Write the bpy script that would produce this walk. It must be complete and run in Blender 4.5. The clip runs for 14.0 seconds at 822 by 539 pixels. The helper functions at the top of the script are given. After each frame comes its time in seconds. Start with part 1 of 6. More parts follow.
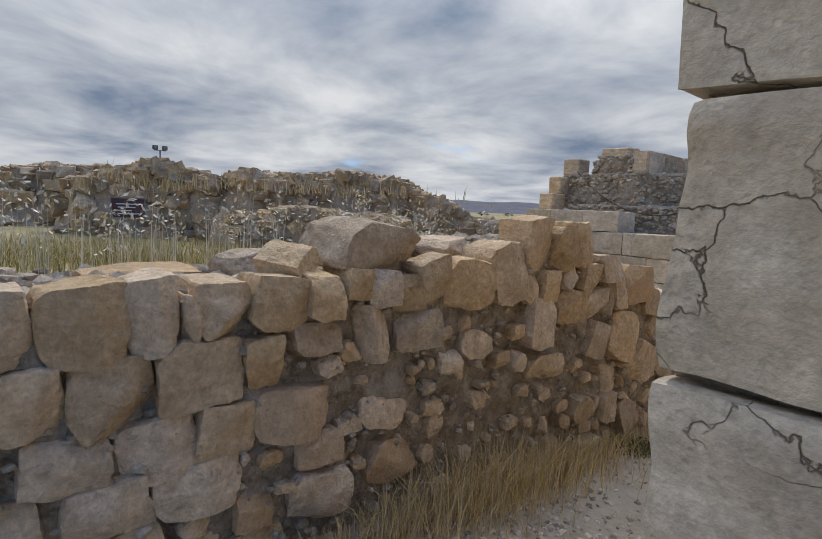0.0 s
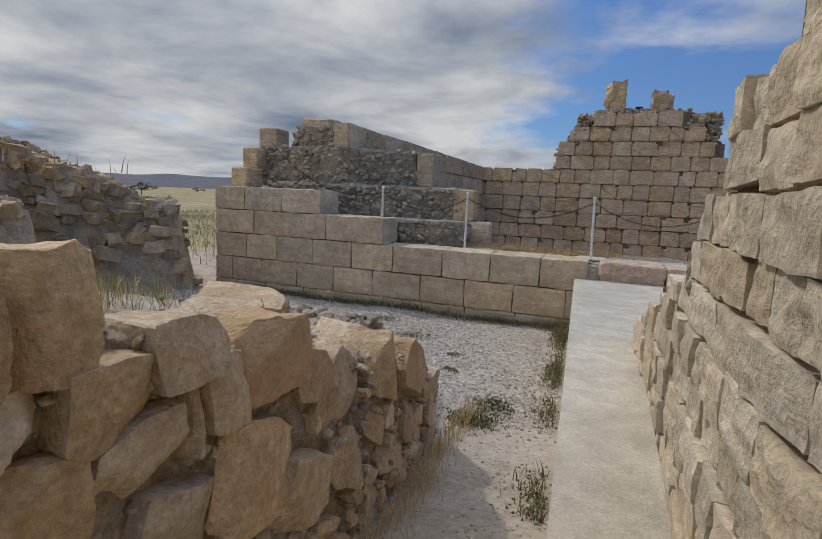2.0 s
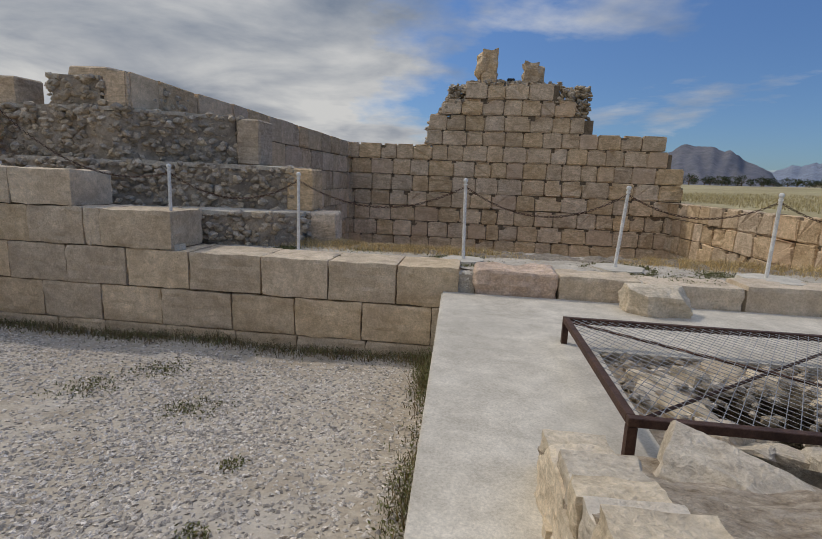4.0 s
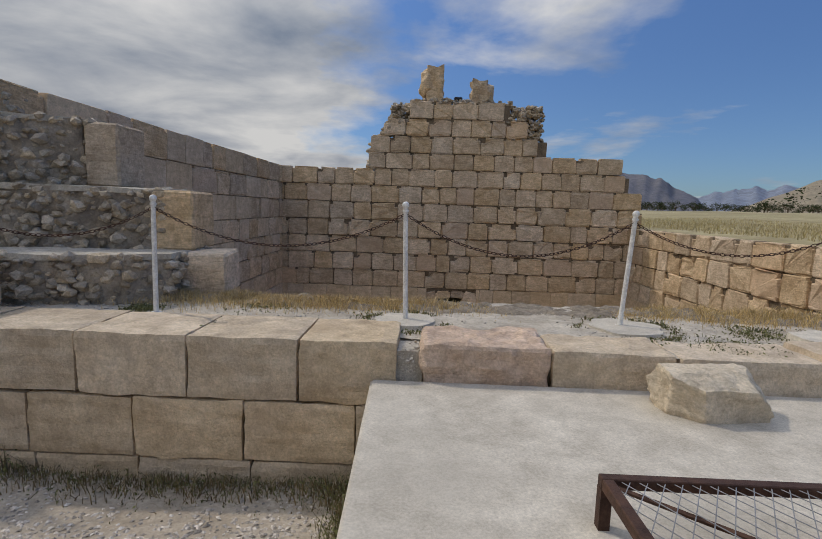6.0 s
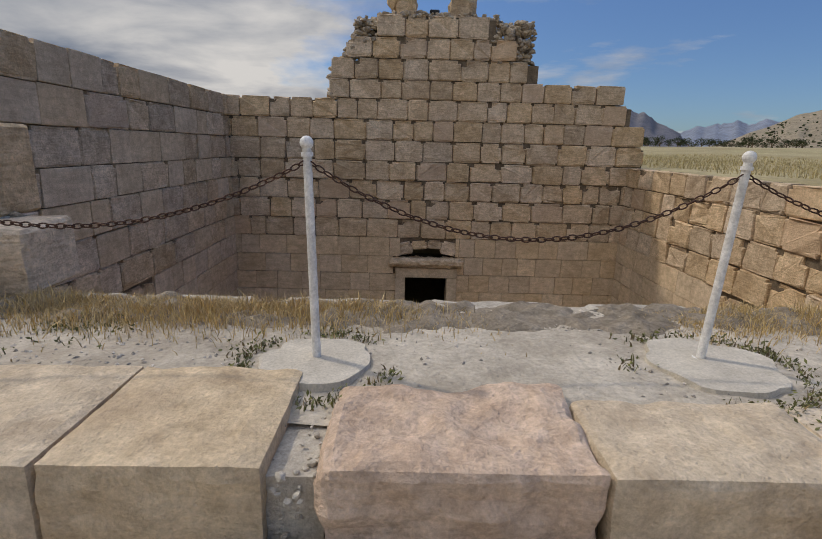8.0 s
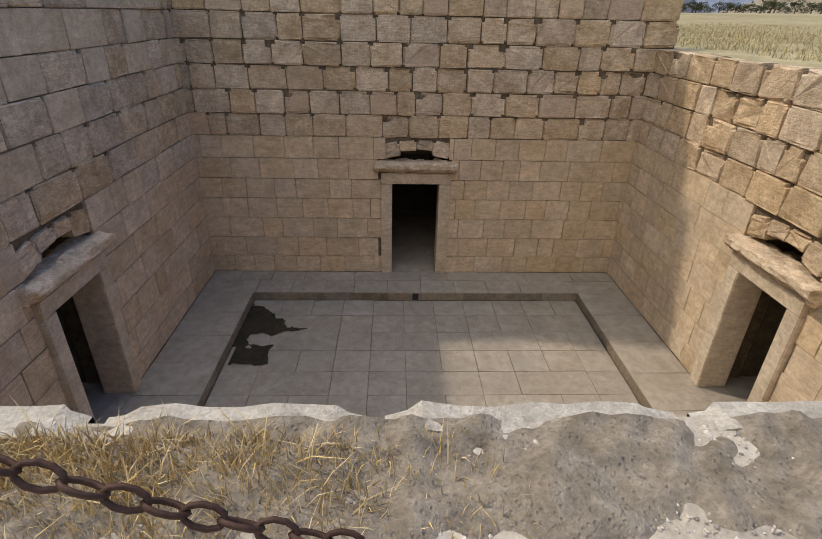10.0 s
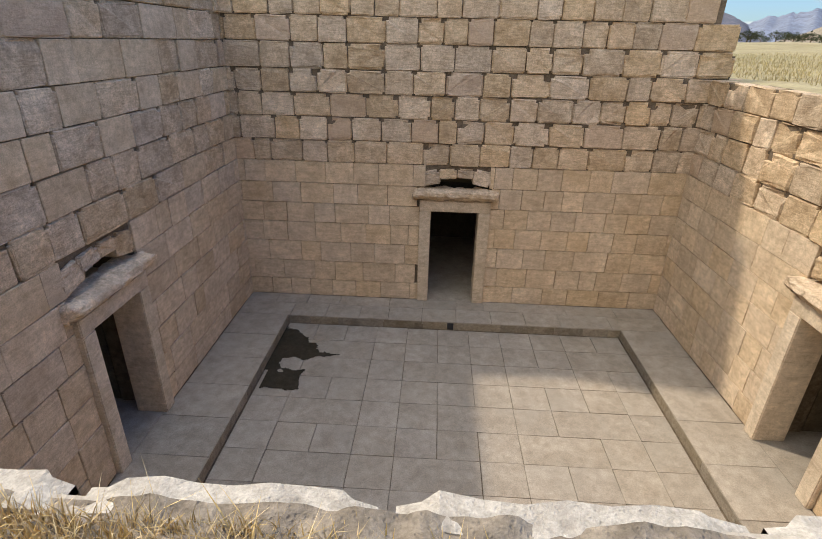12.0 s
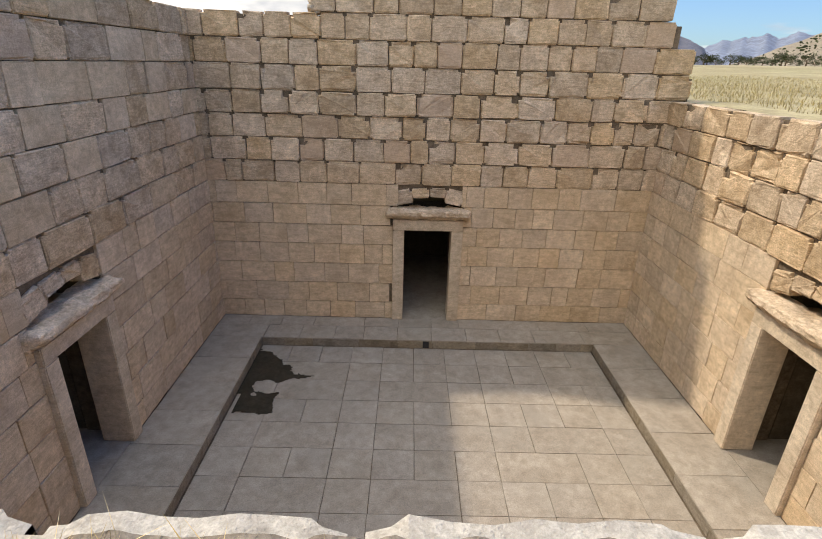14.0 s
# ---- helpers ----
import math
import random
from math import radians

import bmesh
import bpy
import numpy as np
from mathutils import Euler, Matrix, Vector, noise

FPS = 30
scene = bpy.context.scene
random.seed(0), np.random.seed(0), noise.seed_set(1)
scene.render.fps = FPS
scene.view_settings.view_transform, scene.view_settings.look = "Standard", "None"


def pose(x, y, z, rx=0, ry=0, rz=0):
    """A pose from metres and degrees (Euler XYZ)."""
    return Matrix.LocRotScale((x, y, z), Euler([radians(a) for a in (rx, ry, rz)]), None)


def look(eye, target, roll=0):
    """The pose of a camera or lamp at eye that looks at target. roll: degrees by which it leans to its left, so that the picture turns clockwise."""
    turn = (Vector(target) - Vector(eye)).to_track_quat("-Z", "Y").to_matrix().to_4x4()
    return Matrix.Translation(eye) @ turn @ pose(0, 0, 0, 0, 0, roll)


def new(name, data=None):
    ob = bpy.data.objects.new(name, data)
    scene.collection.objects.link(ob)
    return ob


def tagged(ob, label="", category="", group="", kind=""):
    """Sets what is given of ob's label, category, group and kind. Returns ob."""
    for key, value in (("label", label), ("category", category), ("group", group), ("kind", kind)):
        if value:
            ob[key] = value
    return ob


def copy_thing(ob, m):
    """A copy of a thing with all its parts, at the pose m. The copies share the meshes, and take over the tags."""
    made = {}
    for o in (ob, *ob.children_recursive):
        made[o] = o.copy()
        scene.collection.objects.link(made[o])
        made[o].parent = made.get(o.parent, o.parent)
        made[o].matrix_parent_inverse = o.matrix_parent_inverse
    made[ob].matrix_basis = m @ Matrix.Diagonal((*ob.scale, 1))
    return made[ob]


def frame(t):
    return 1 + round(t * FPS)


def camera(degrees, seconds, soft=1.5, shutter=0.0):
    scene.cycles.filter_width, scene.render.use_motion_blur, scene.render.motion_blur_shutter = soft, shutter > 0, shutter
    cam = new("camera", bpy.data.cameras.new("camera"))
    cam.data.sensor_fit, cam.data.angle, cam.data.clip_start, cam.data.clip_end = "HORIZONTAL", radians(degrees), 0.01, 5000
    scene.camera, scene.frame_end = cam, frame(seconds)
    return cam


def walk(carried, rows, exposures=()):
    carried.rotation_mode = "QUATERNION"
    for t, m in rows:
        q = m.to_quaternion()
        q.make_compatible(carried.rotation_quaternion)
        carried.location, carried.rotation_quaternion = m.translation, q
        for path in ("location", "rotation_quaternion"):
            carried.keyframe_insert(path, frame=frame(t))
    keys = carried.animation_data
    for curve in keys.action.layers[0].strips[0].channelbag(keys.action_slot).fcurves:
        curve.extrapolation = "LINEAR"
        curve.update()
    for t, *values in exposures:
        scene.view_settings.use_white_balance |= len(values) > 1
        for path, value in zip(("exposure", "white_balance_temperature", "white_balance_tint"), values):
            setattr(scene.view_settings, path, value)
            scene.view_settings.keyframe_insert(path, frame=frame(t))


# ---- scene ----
cam = camera(79.0, 14.0, soft=0.6)
PATH = [
    (0, (0.24, -16.232, 0.926), (-1.307, -14.988, 0.684), 2.3),
    (0.5, (-0.217, -15.886, 0.915), (-1.784, -14.664, 0.685), 2.2),
    (1, (-0.428, -15.415, 0.928), (-1.778, -13.957, 0.704), 2.5),
    (1.5, (-0.48, -14.788, 0.978), (-1.462, -13.061, 0.743), 2.5),
    (2, (-0.518, -14.125, 1.007), (-1.205, -12.269, 0.718), 2.6),
    (2.5, (-0.445, -13.451, 1.043), (-0.932, -11.543, 0.694), 2.7),
    (3, (-0.468, -12.773, 1.077), (-0.867, -10.852, 0.692), 2.6),
    (3.5, (-0.469, -12.005, 1.083), (-0.818, -10.077, 0.683), 2.5),
    (4, (-0.486, -11.285, 1.119), (-0.722, -9.331, 0.762), 2.4),
    (4.2, (-0.478, -11.069, 1.116), (-0.657, -9.102, 0.8), 2.5),
    (6.3, (-0.431, -8.635, 1.097), (-0.471, -6.65, 0.855), 1.8),
    (6.5, (-0.415, -8.456, 1.12), (-0.449, -6.472, 0.866), 1.7),
    (7, (-0.35, -7.828, 1.126), (-0.366, -5.851, 0.819), 1.7),
    (7.5, (-0.278, -7.204, 1.142), (-0.272, -5.241, 0.758), 1.6),
    (8, (-0.149, -6.572, 1.127), (-0.114, -4.631, 0.647), 1.6),
    (8.5, (-0.024, -5.936, 1.148), (0.024, -4.031, 0.541), 1.5),
    (8.7, (0.02, -5.689, 1.182), (0.07, -3.799, 0.529), 1.4),
    (10.8, (-0.037, -4.177, 1.431), (0.045, -2.435, 0.452), 1.5),
    (11, (-0.03, -4.176, 1.438), (0.035, -2.42, 0.482), 1.5),
    (11.5, (0.029, -4.161, 1.439), (0.018, -2.366, 0.557), 1.5),
    (12, (0.038, -4.163, 1.398), (-0.041, -2.347, 0.563), 1.4),
    (12.5, (0.032, -4.17, 1.394), (-0.06, -2.347, 0.578), 1.4),
    (13, (0.028, -4.184, 1.404), (-0.012, -2.355, 0.595), 1.5),
    (13.5, (0.062, -4.188, 1.409), (0.055, -2.357, 0.604), 1.5),
    (14, (0.073, -4.18, 1.431), (0.09, -2.333, 0.665), 1.6),
]
walk(cam, [(t, look(eye, target, roll)) for t, eye, target, roll in PATH],
     exposures=[(0, 1.04, 6750, 10), (1.0, 0.82, 6750, 10), (2.0, 0.80, 6850, 10), (3.0, 0.81, 7000, 10), (4.2, 0.76, 7050, 10), (6.3, 0.80, 7100, 11), (8.0, 0.86, 7350, 12), (8.7, 0.98, 7500, 12),
                (10.8, 1.62, 7600, 11), (12.0, 1.84, 7650, 11), (14.0, 1.84, 7650, 11)])

# ---- world and sun ----
SUN = Vector((-0.78, 0.39, 1.0)).normalized()
world = bpy.data.worlds.new("sky")
scene.world = world
world.use_nodes = True
wn, wl = world.node_tree.nodes, world.node_tree.links
wn.clear()
w_out = wn.new("ShaderNodeOutputWorld")
w_bg = wn.new("ShaderNodeBackground")
w_sky = wn.new("ShaderNodeTexSky")
w_sky.sky_type, w_sky.sun_disc = 'NISHITA', False
w_sky.sun_elevation, w_sky.sun_rotation = math.asin(SUN.z), math.atan2(SUN.x, SUN.y)
w_sky.air_density, w_sky.dust_density, w_sky.ozone_density = 1.0, 0.6, 2.0
w_bg.inputs["Strength"].default_value = 0.12


def wnode(kind, **inputs):
    n = wn.new(kind)
    for key, value in inputs.items():
        n.inputs[key].default_value = value
    return n


def wmath(op, a, b=None):
    n = wn.new("ShaderNodeMath")
    n.operation = op
    for i, v in enumerate((a, b)):
        if v is None:
            continue
        if isinstance(v, (int, float)):
            n.inputs[i].default_value = v
        else:
            wl.new(v, n.inputs[i])
    return n.outputs[0]


# clouds: noise on a flat layer overhead, thicker towards the west
w_tc = wn.new("ShaderNodeTexCoord")
w_sep = wn.new("ShaderNodeSeparateXYZ")
wl.new(w_tc.outputs["Generated"], w_sep.inputs[0])
w_up = wmath("ADD", wmath("MAXIMUM", w_sep.outputs[2], 0.0), 0.16)
w_com = wn.new("ShaderNodeCombineXYZ")
wl.new(wmath("DIVIDE", w_sep.outputs[0], w_up), w_com.inputs[0])
wl.new(wmath("DIVIDE", w_sep.outputs[1], w_up), w_com.inputs[1])
w_n1 = wnode("ShaderNodeTexNoise", Scale=0.75, Detail=9.0, Roughness=0.55, Distortion=0.15)
w_n2 = wnode("ShaderNodeTexNoise", Scale=1.15, Detail=8.0, Roughness=0.54, Distortion=0.25)
w_map = wn.new("ShaderNodeMapping")
w_map.inputs["Location"].default_value = (3.1, 7.7, 1.3)
wl.new(w_com.outputs[0], w_map.inputs[0])
wl.new(w_map.outputs[0], w_n1.inputs["Vector"])
w_map2 = wn.new("ShaderNodeMapping")
w_map2.inputs["Location"].default_value = (9.4, 2.2, 5.0)
wl.new(w_com.outputs[0], w_map2.inputs[0])
wl.new(w_map2.outputs[0], w_n2.inputs["Vector"])
# cover grows from the east to the west
w_cover = wmath("ADD", w_n1.outputs[0], wmath("MULTIPLY", wmath("ADD", wmath("MULTIPLY", w_sep.outputs[0], -1.0), 0.18), 0.27))
w_ramp = wn.new("ShaderNodeValToRGB")
w_ramp.color_ramp.elements[0].position, w_ramp.color_ramp.elements[0].color = 0.47, (0, 0, 0, 1)
w_ramp.color_ramp.elements[1].position, w_ramp.color_ramp.elements[1].color = 0.60, (1, 1, 1, 1)
wl.new(w_cover, w_ramp.inputs[0])
w_shade = wn.new("ShaderNodeValToRGB")
w_shade.color_ramp.elements[0].position, w_shade.color_ramp.elements[0].color = 0.36, (3.25, 3.4, 3.62, 1)
w_shade.color_ramp.elements[1].position, w_shade.color_ramp.elements[1].color = 0.70, (0.80, 1.08, 1.60, 1)
wl.new(w_n2.outputs[0], w_shade.inputs[0])
w_mix = wn.new("ShaderNodeMix")
w_mix.data_type = 'RGBA'
wl.new(w_ramp.outputs[0], w_mix.inputs[0])
w_clear = wn.new("ShaderNodeMix")
w_clear.data_type, w_clear.blend_type = 'RGBA', 'MULTIPLY'
w_clear.inputs[0].default_value = 1.0
w_clear.inputs[7].default_value = (0.25, 0.36, 0.53, 1)
wl.new(w_sky.outputs[0], w_clear.inputs[6])
wl.new(w_clear.outputs[2], w_mix.inputs[6])
wl.new(w_shade.outputs[0], w_mix.inputs[7])
# a clouded sky grows brighter towards the zenith
w_bright = wmath("ADD", wmath("MULTIPLY", wmath("POWER", wmath("MAXIMUM", w_sep.outputs[2], 0.0), 2.5), 2.1), 0.84)
w_zen = wn.new("ShaderNodeVectorMath")
w_zen.operation = 'SCALE'
wl.new(w_mix.outputs[2], w_zen.inputs[0])
wl.new(w_bright, w_zen.inputs["Scale"])
wl.new(w_zen.outputs[0], w_bg.inputs["Color"])
wl.new(w_bg.outputs[0], w_out.inputs[0])

sun = new("sun", bpy.data.lights.new("sun", 'SUN'))
sun.data.energy, sun.data.angle, sun.data.color = 0.8, radians(2.0), (1.0, 0.97, 0.93)
sun.matrix_world = look((-30, 15, 40), Vector((-30, 15, 40)) - SUN)


# ---- materials ----
def material(name, dark, light, scale=3.0, fine=40.0, bump=0.3, rough=0.9, vary=0.12, stain=None, stain_scale=1.2, stain_amount=0.5,
             pits=0.0, strata=0.0, bump_dist=0.02, metal=0.0, island=False, spread=None, cracks=0.0):
    """Mottled mineral or plant surface: two colours by coarse noise, fine grain, blotches, pits and layered relief, its
    grooves darkened in the colour as crevice shade.
    """
    m = bpy.data.materials.new(name)
    m.use_nodes = True
    n, l = m.node_tree.nodes, m.node_tree.links
    b = n["Principled BSDF"]
    b.inputs["Roughness"].default_value = rough
    b.inputs["Metallic"].default_value = metal
    b.inputs["Specular IOR Level"].default_value = 0.25
    tc = n.new("ShaderNodeTexCoord")
    geo = n.new("ShaderNodeNewGeometry")
    info = n.new("ShaderNodeObjectInfo")
    rnd = geo.outputs["Random Per Island"] if island else info.outputs["Random"]
    off = n.new("ShaderNodeVectorMath")
    off.operation = 'MULTIPLY_ADD'
    l.new(rnd, off.inputs[0])
    off.inputs[1].default_value = (37.0, 19.0, 53.0)
    l.new(geo.outputs["Position"], off.inputs[2])

    def noise_at(s, detail, r=0.6, dist=0.0, vec=off.outputs[0]):
        t = n.new("ShaderNodeTexNoise")
        t.inputs["Scale"].default_value, t.inputs["Detail"].default_value = s, detail
        t.inputs["Roughness"].default_value, t.inputs["Distortion"].default_value = r, dist
        l.new(vec, t.inputs["Vector"])
        return t.outputs[0]

    def ramp(v, p0, p1, c0=(0, 0, 0), c1=(1, 1, 1)):
        r = n.new("ShaderNodeValToRGB")
        r.color_ramp.elements[0].position, r.color_ramp.elements[0].color = p0, (*c0, 1)
        r.color_ramp.elements[1].position, r.color_ramp.elements[1].color = p1, (*c1, 1)
        l.new(v, r.inputs[0])
        return r.outputs[0]

    def mix(f, a, c, mode='MIX'):
        x = n.new("ShaderNodeMix")
        x.data_type, x.blend_type = 'RGBA', mode
        for v, i in ((f, 0), (a, 6), (c, 7)):
            if isinstance(v, (int, float)):
                x.inputs[i].default_value = v
            elif isinstance(v, tuple):
                x.inputs[i].default_value = (*v, 1)
            else:
                l.new(v, x.inputs[i])
        return x.outputs[2]

    coarse = noise_at(scale, 6.0, 0.62, 0.3)
    grain = noise_at(fine, 4.0, 0.7)
    col = ramp(coarse, 0.32, 0.68, dark, light)
    mid = noise_at(scale * 4.3, 5.0, 0.7, 0.2)
    col = mix(0.6, col, ramp(mid, 0.34, 0.66, (0.70, 0.68, 0.65), (1.22, 1.22, 1.22)), 'MULTIPLY')
    col = mix(0.42, col, ramp(grain, 0.3, 0.72, (0.45, 0.45, 0.45), (1.45, 1.43, 1.4)), 'MULTIPLY')
    if stain:
        col = mix(mix(1.0, ramp(noise_at(stain_scale, 5.0, 0.65, 0.6), 0.52, 0.68), (stain_amount,) * 3, 'MULTIPLY'), col, stain)
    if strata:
        # layer noise also lowers the relief: crevice shade goes into the colour here
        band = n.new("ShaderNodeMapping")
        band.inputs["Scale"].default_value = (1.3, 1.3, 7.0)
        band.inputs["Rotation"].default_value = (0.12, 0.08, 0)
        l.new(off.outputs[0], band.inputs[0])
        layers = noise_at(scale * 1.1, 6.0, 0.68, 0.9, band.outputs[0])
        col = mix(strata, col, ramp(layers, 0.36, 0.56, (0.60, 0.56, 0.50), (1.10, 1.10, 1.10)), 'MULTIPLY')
    if vary:
        hsv = n.new("ShaderNodeHueSaturation")
        mr = n.new("ShaderNodeMapRange")
        mr.inputs[3].default_value, mr.inputs[4].default_value = 1 - vary * 1.6, 1 + vary
        l.new(rnd, mr.inputs[0])
        l.new(mr.outputs[0], hsv.inputs["Value"])
        r2 = n.new("ShaderNodeMath")
        r2.operation = 'FRACT'
        r3 = n.new("ShaderNodeMath")
        r3.operation = 'MULTIPLY'
        r3.inputs[1].default_value = 7.31
        l.new(rnd, r3.inputs[0])
        l.new(r3.outputs[0], r2.inputs[0])
        mr2 = n.new("ShaderNodeMapRange")
        mr2.inputs[3].default_value, mr2.inputs[4].default_value = 1 - min(0.12, vary * 1.2), 1 + min(0.22, vary * 1.8)
        l.new(r2.outputs[0], mr2.inputs[0])
        l.new(mr2.outputs[0], hsv.inputs["Saturation"])
        l.new(col, hsv.inputs["Color"])
        col = hsv.outputs[0]
        if spread:
            r5 = n.new("ShaderNodeMath")
            r5.operation = 'MULTIPLY'
            r5.inputs[1].default_value = 13.7
            l.new(rnd, r5.inputs[0])
            r6 = n.new("ShaderNodeMath")
            r6.operation = 'FRACT'
            l.new(r5.outputs[0], r6.inputs[0])
            col = mix(ramp(r6.outputs[0], 0.84, 0.98, (0, 0, 0), (0.75, 0.75, 0.75)), col, mix(0.6, col, spread))
    if cracks:
        warp = n.new("ShaderNodeVectorMath")
        warp.operation = 'MULTIPLY_ADD'
        wn3 = n.new("ShaderNodeTexNoise")
        wn3.inputs["Scale"].default_value, wn3.inputs["Detail"].default_value = cracks * 1.6, 6.0
        l.new(off.outputs[0], wn3.inputs["Vector"])
        l.new(wn3.outputs["Color"], warp.inputs[0])
        warp.inputs[1].default_value = (0.5 / cracks * 1.6,) * 3
        l.new(off.outputs[0], warp.inputs[2])
        cells = n.new("ShaderNodeTexVoronoi")
        cells.feature = 'DISTANCE_TO_EDGE'
        cells.inputs["Scale"].default_value = cracks
        l.new(warp.outputs[0], cells.inputs["Vector"])
        line = ramp(cells.outputs["Distance"], 0.0, 0.007)
        some = ramp(noise_at(cracks * 0.4, 2.0), 0.44, 0.50)
        line = mix(some, line, (1.0, 1.0, 1.0))
        col = mix(1.0, col, mix(line, (0.52, 0.45, 0.38), (1.0, 1.0, 1.0)), 'MULTIPLY')
    l.new(col, b.inputs["Base Color"])
    h = mix(0.35, mix(0.5, coarse, mid), grain)
    if pits:
        v = n.new("ShaderNodeTexVoronoi")
        v.inputs["Scale"].default_value = fine * 0.9
        v.inputs["Randomness"].default_value = 1.0
        l.new(off.outputs[0], v.inputs["Vector"])
        h = mix(pits * 0.3, h, ramp(v.outputs["Distance"], 0.05, 0.35))
    if strata:
        mp = n.new("ShaderNodeMapping")
        mp.inputs["Scale"].default_value = (1.2, 1.2, 9.0)
        mp.inputs["Rotation"].default_value = (0.12, 0.08, 0)
        l.new(off.outputs[0], mp.inputs[0])
        h = mix(strata * 0.6, h, mix(0.5, noise_at(scale * 0.9, 5.0, 0.6, 0.8, mp.outputs[0]), layers))
    if cracks:
        h = mix(0.75, h, line, 'MULTIPLY')
    bp = n.new("ShaderNodeBump")
    bp.inputs["Strength"].default_value, bp.inputs["Distance"].default_value = bump, bump_dist
    l.new(h, bp.inputs["Height"])
    l.new(bp.outputs[0], b.inputs["Normal"])
    return m


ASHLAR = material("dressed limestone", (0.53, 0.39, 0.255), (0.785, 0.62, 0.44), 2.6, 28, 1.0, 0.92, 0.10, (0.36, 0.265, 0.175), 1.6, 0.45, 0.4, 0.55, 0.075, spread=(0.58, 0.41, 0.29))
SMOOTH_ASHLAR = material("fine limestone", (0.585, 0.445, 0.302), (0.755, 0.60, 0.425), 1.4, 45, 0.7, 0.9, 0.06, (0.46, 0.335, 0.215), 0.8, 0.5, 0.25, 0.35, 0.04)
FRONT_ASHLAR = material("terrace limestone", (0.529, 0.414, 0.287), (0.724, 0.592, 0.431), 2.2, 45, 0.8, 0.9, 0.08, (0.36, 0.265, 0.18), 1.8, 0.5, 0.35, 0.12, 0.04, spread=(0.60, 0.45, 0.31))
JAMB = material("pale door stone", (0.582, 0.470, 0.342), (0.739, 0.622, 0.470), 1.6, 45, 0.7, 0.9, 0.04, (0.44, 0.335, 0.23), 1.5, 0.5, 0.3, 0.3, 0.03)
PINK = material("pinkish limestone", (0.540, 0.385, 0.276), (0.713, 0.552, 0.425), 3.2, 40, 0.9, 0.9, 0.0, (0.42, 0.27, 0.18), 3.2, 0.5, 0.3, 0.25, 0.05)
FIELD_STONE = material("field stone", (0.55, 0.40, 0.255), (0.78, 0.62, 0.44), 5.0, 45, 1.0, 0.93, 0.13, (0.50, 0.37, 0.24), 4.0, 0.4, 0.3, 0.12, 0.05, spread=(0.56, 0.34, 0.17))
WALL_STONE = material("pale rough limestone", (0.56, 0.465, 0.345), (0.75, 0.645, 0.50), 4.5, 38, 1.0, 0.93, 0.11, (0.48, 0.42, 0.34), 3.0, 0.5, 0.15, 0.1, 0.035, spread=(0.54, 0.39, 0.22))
MORTAR = material("earth mortar", (0.22, 0.165, 0.11), (0.52, 0.43, 0.325), 11.0, 60, 1.0, 0.95, 0.0, (0.44, 0.38, 0.31), 7.0, 0.6, 0.5, 0.0, 0.045)
DARK_JOINT = material("shaded joint earth", (0.12, 0.09, 0.06), (0.24, 0.185, 0.13), 7.0, 50, 0.8, 0.95, 0.0)
RUBBLE = material("rubble core", (0.36, 0.295, 0.22), (0.62, 0.525, 0.41), 7.0, 60, 1.0, 0.95, 0.2, (0.16, 0.13, 0.105), 3.0, 0.4, 0.3, 0.0, 0.03, island=True)
LIME = material("white lime capping", (0.42, 0.37, 0.30), (0.60, 0.545, 0.455), 6.0, 60, 0.8, 0.92, 0.0, (0.36, 0.31, 0.25), 5.0, 0.6, 0.4, 0.0, 0.03)
PLASTER = material("grey plaster", (0.36, 0.325, 0.285), (0.50, 0.46, 0.40), 3.0, 50, 0.5, 0.93, 0.0, (0.28, 0.25, 0.22), 2.0, 0.5, 0.2)
PAVING = material("paving stone", (0.325, 0.275, 0.215), (0.405, 0.35, 0.28), 0.9, 35, 0.3, 0.75, 0.03, (0.34, 0.30, 0.24), 0.7, 0.5, 0.2, 0.0, 0.015)
SLAB = material("smooth concrete", (0.491, 0.439, 0.357), (0.608, 0.550, 0.456), 1.0, 70, 0.2, 0.85, 0.0, (0.43, 0.385, 0.315), 0.9, 0.4, 0.15, 0.0, 0.012)
EARTH = material("dusty earth", (0.37, 0.318, 0.248), (0.58, 0.515, 0.42), 1.3, 30, 1.0, 0.95, 0.0, (0.36, 0.285, 0.20), 1.0, 0.4, 0.35, 0.0, 0.035)
PATH_EARTH = material("trodden path", (0.36, 0.30, 0.225), (0.50, 0.435, 0.35), 1.4, 28, 0.9, 0.95, 0.0, (0.48, 0.43, 0.365), 0.9, 0.6, 0.3, 0.0, 0.03)
FIELD = material("dry meadow", (0.31, 0.255, 0.13), (0.44, 0.375, 0.215), 0.12, 6.0, 0.8, 0.95, 0.0, (0.24, 0.235, 0.10), 0.05, 0.5, 0.0, 0.0, 0.1)
GRAVEL = material("gravel", (0.42, 0.37, 0.31), (0.66, 0.60, 0.53), 20.0, 90, 0.3, 0.95, 0.34, island=True)
STRAW = material("dry straw", (0.60, 0.455, 0.23), (0.78, 0.63, 0.38), 6.0, 50, 0.0, 0.9, 0.2, island=True)
OATS = material("pale oat husks", (0.72, 0.64, 0.46), (0.86, 0.80, 0.64), 6.0, 50, 0.0, 0.9, 0.15, island=True)
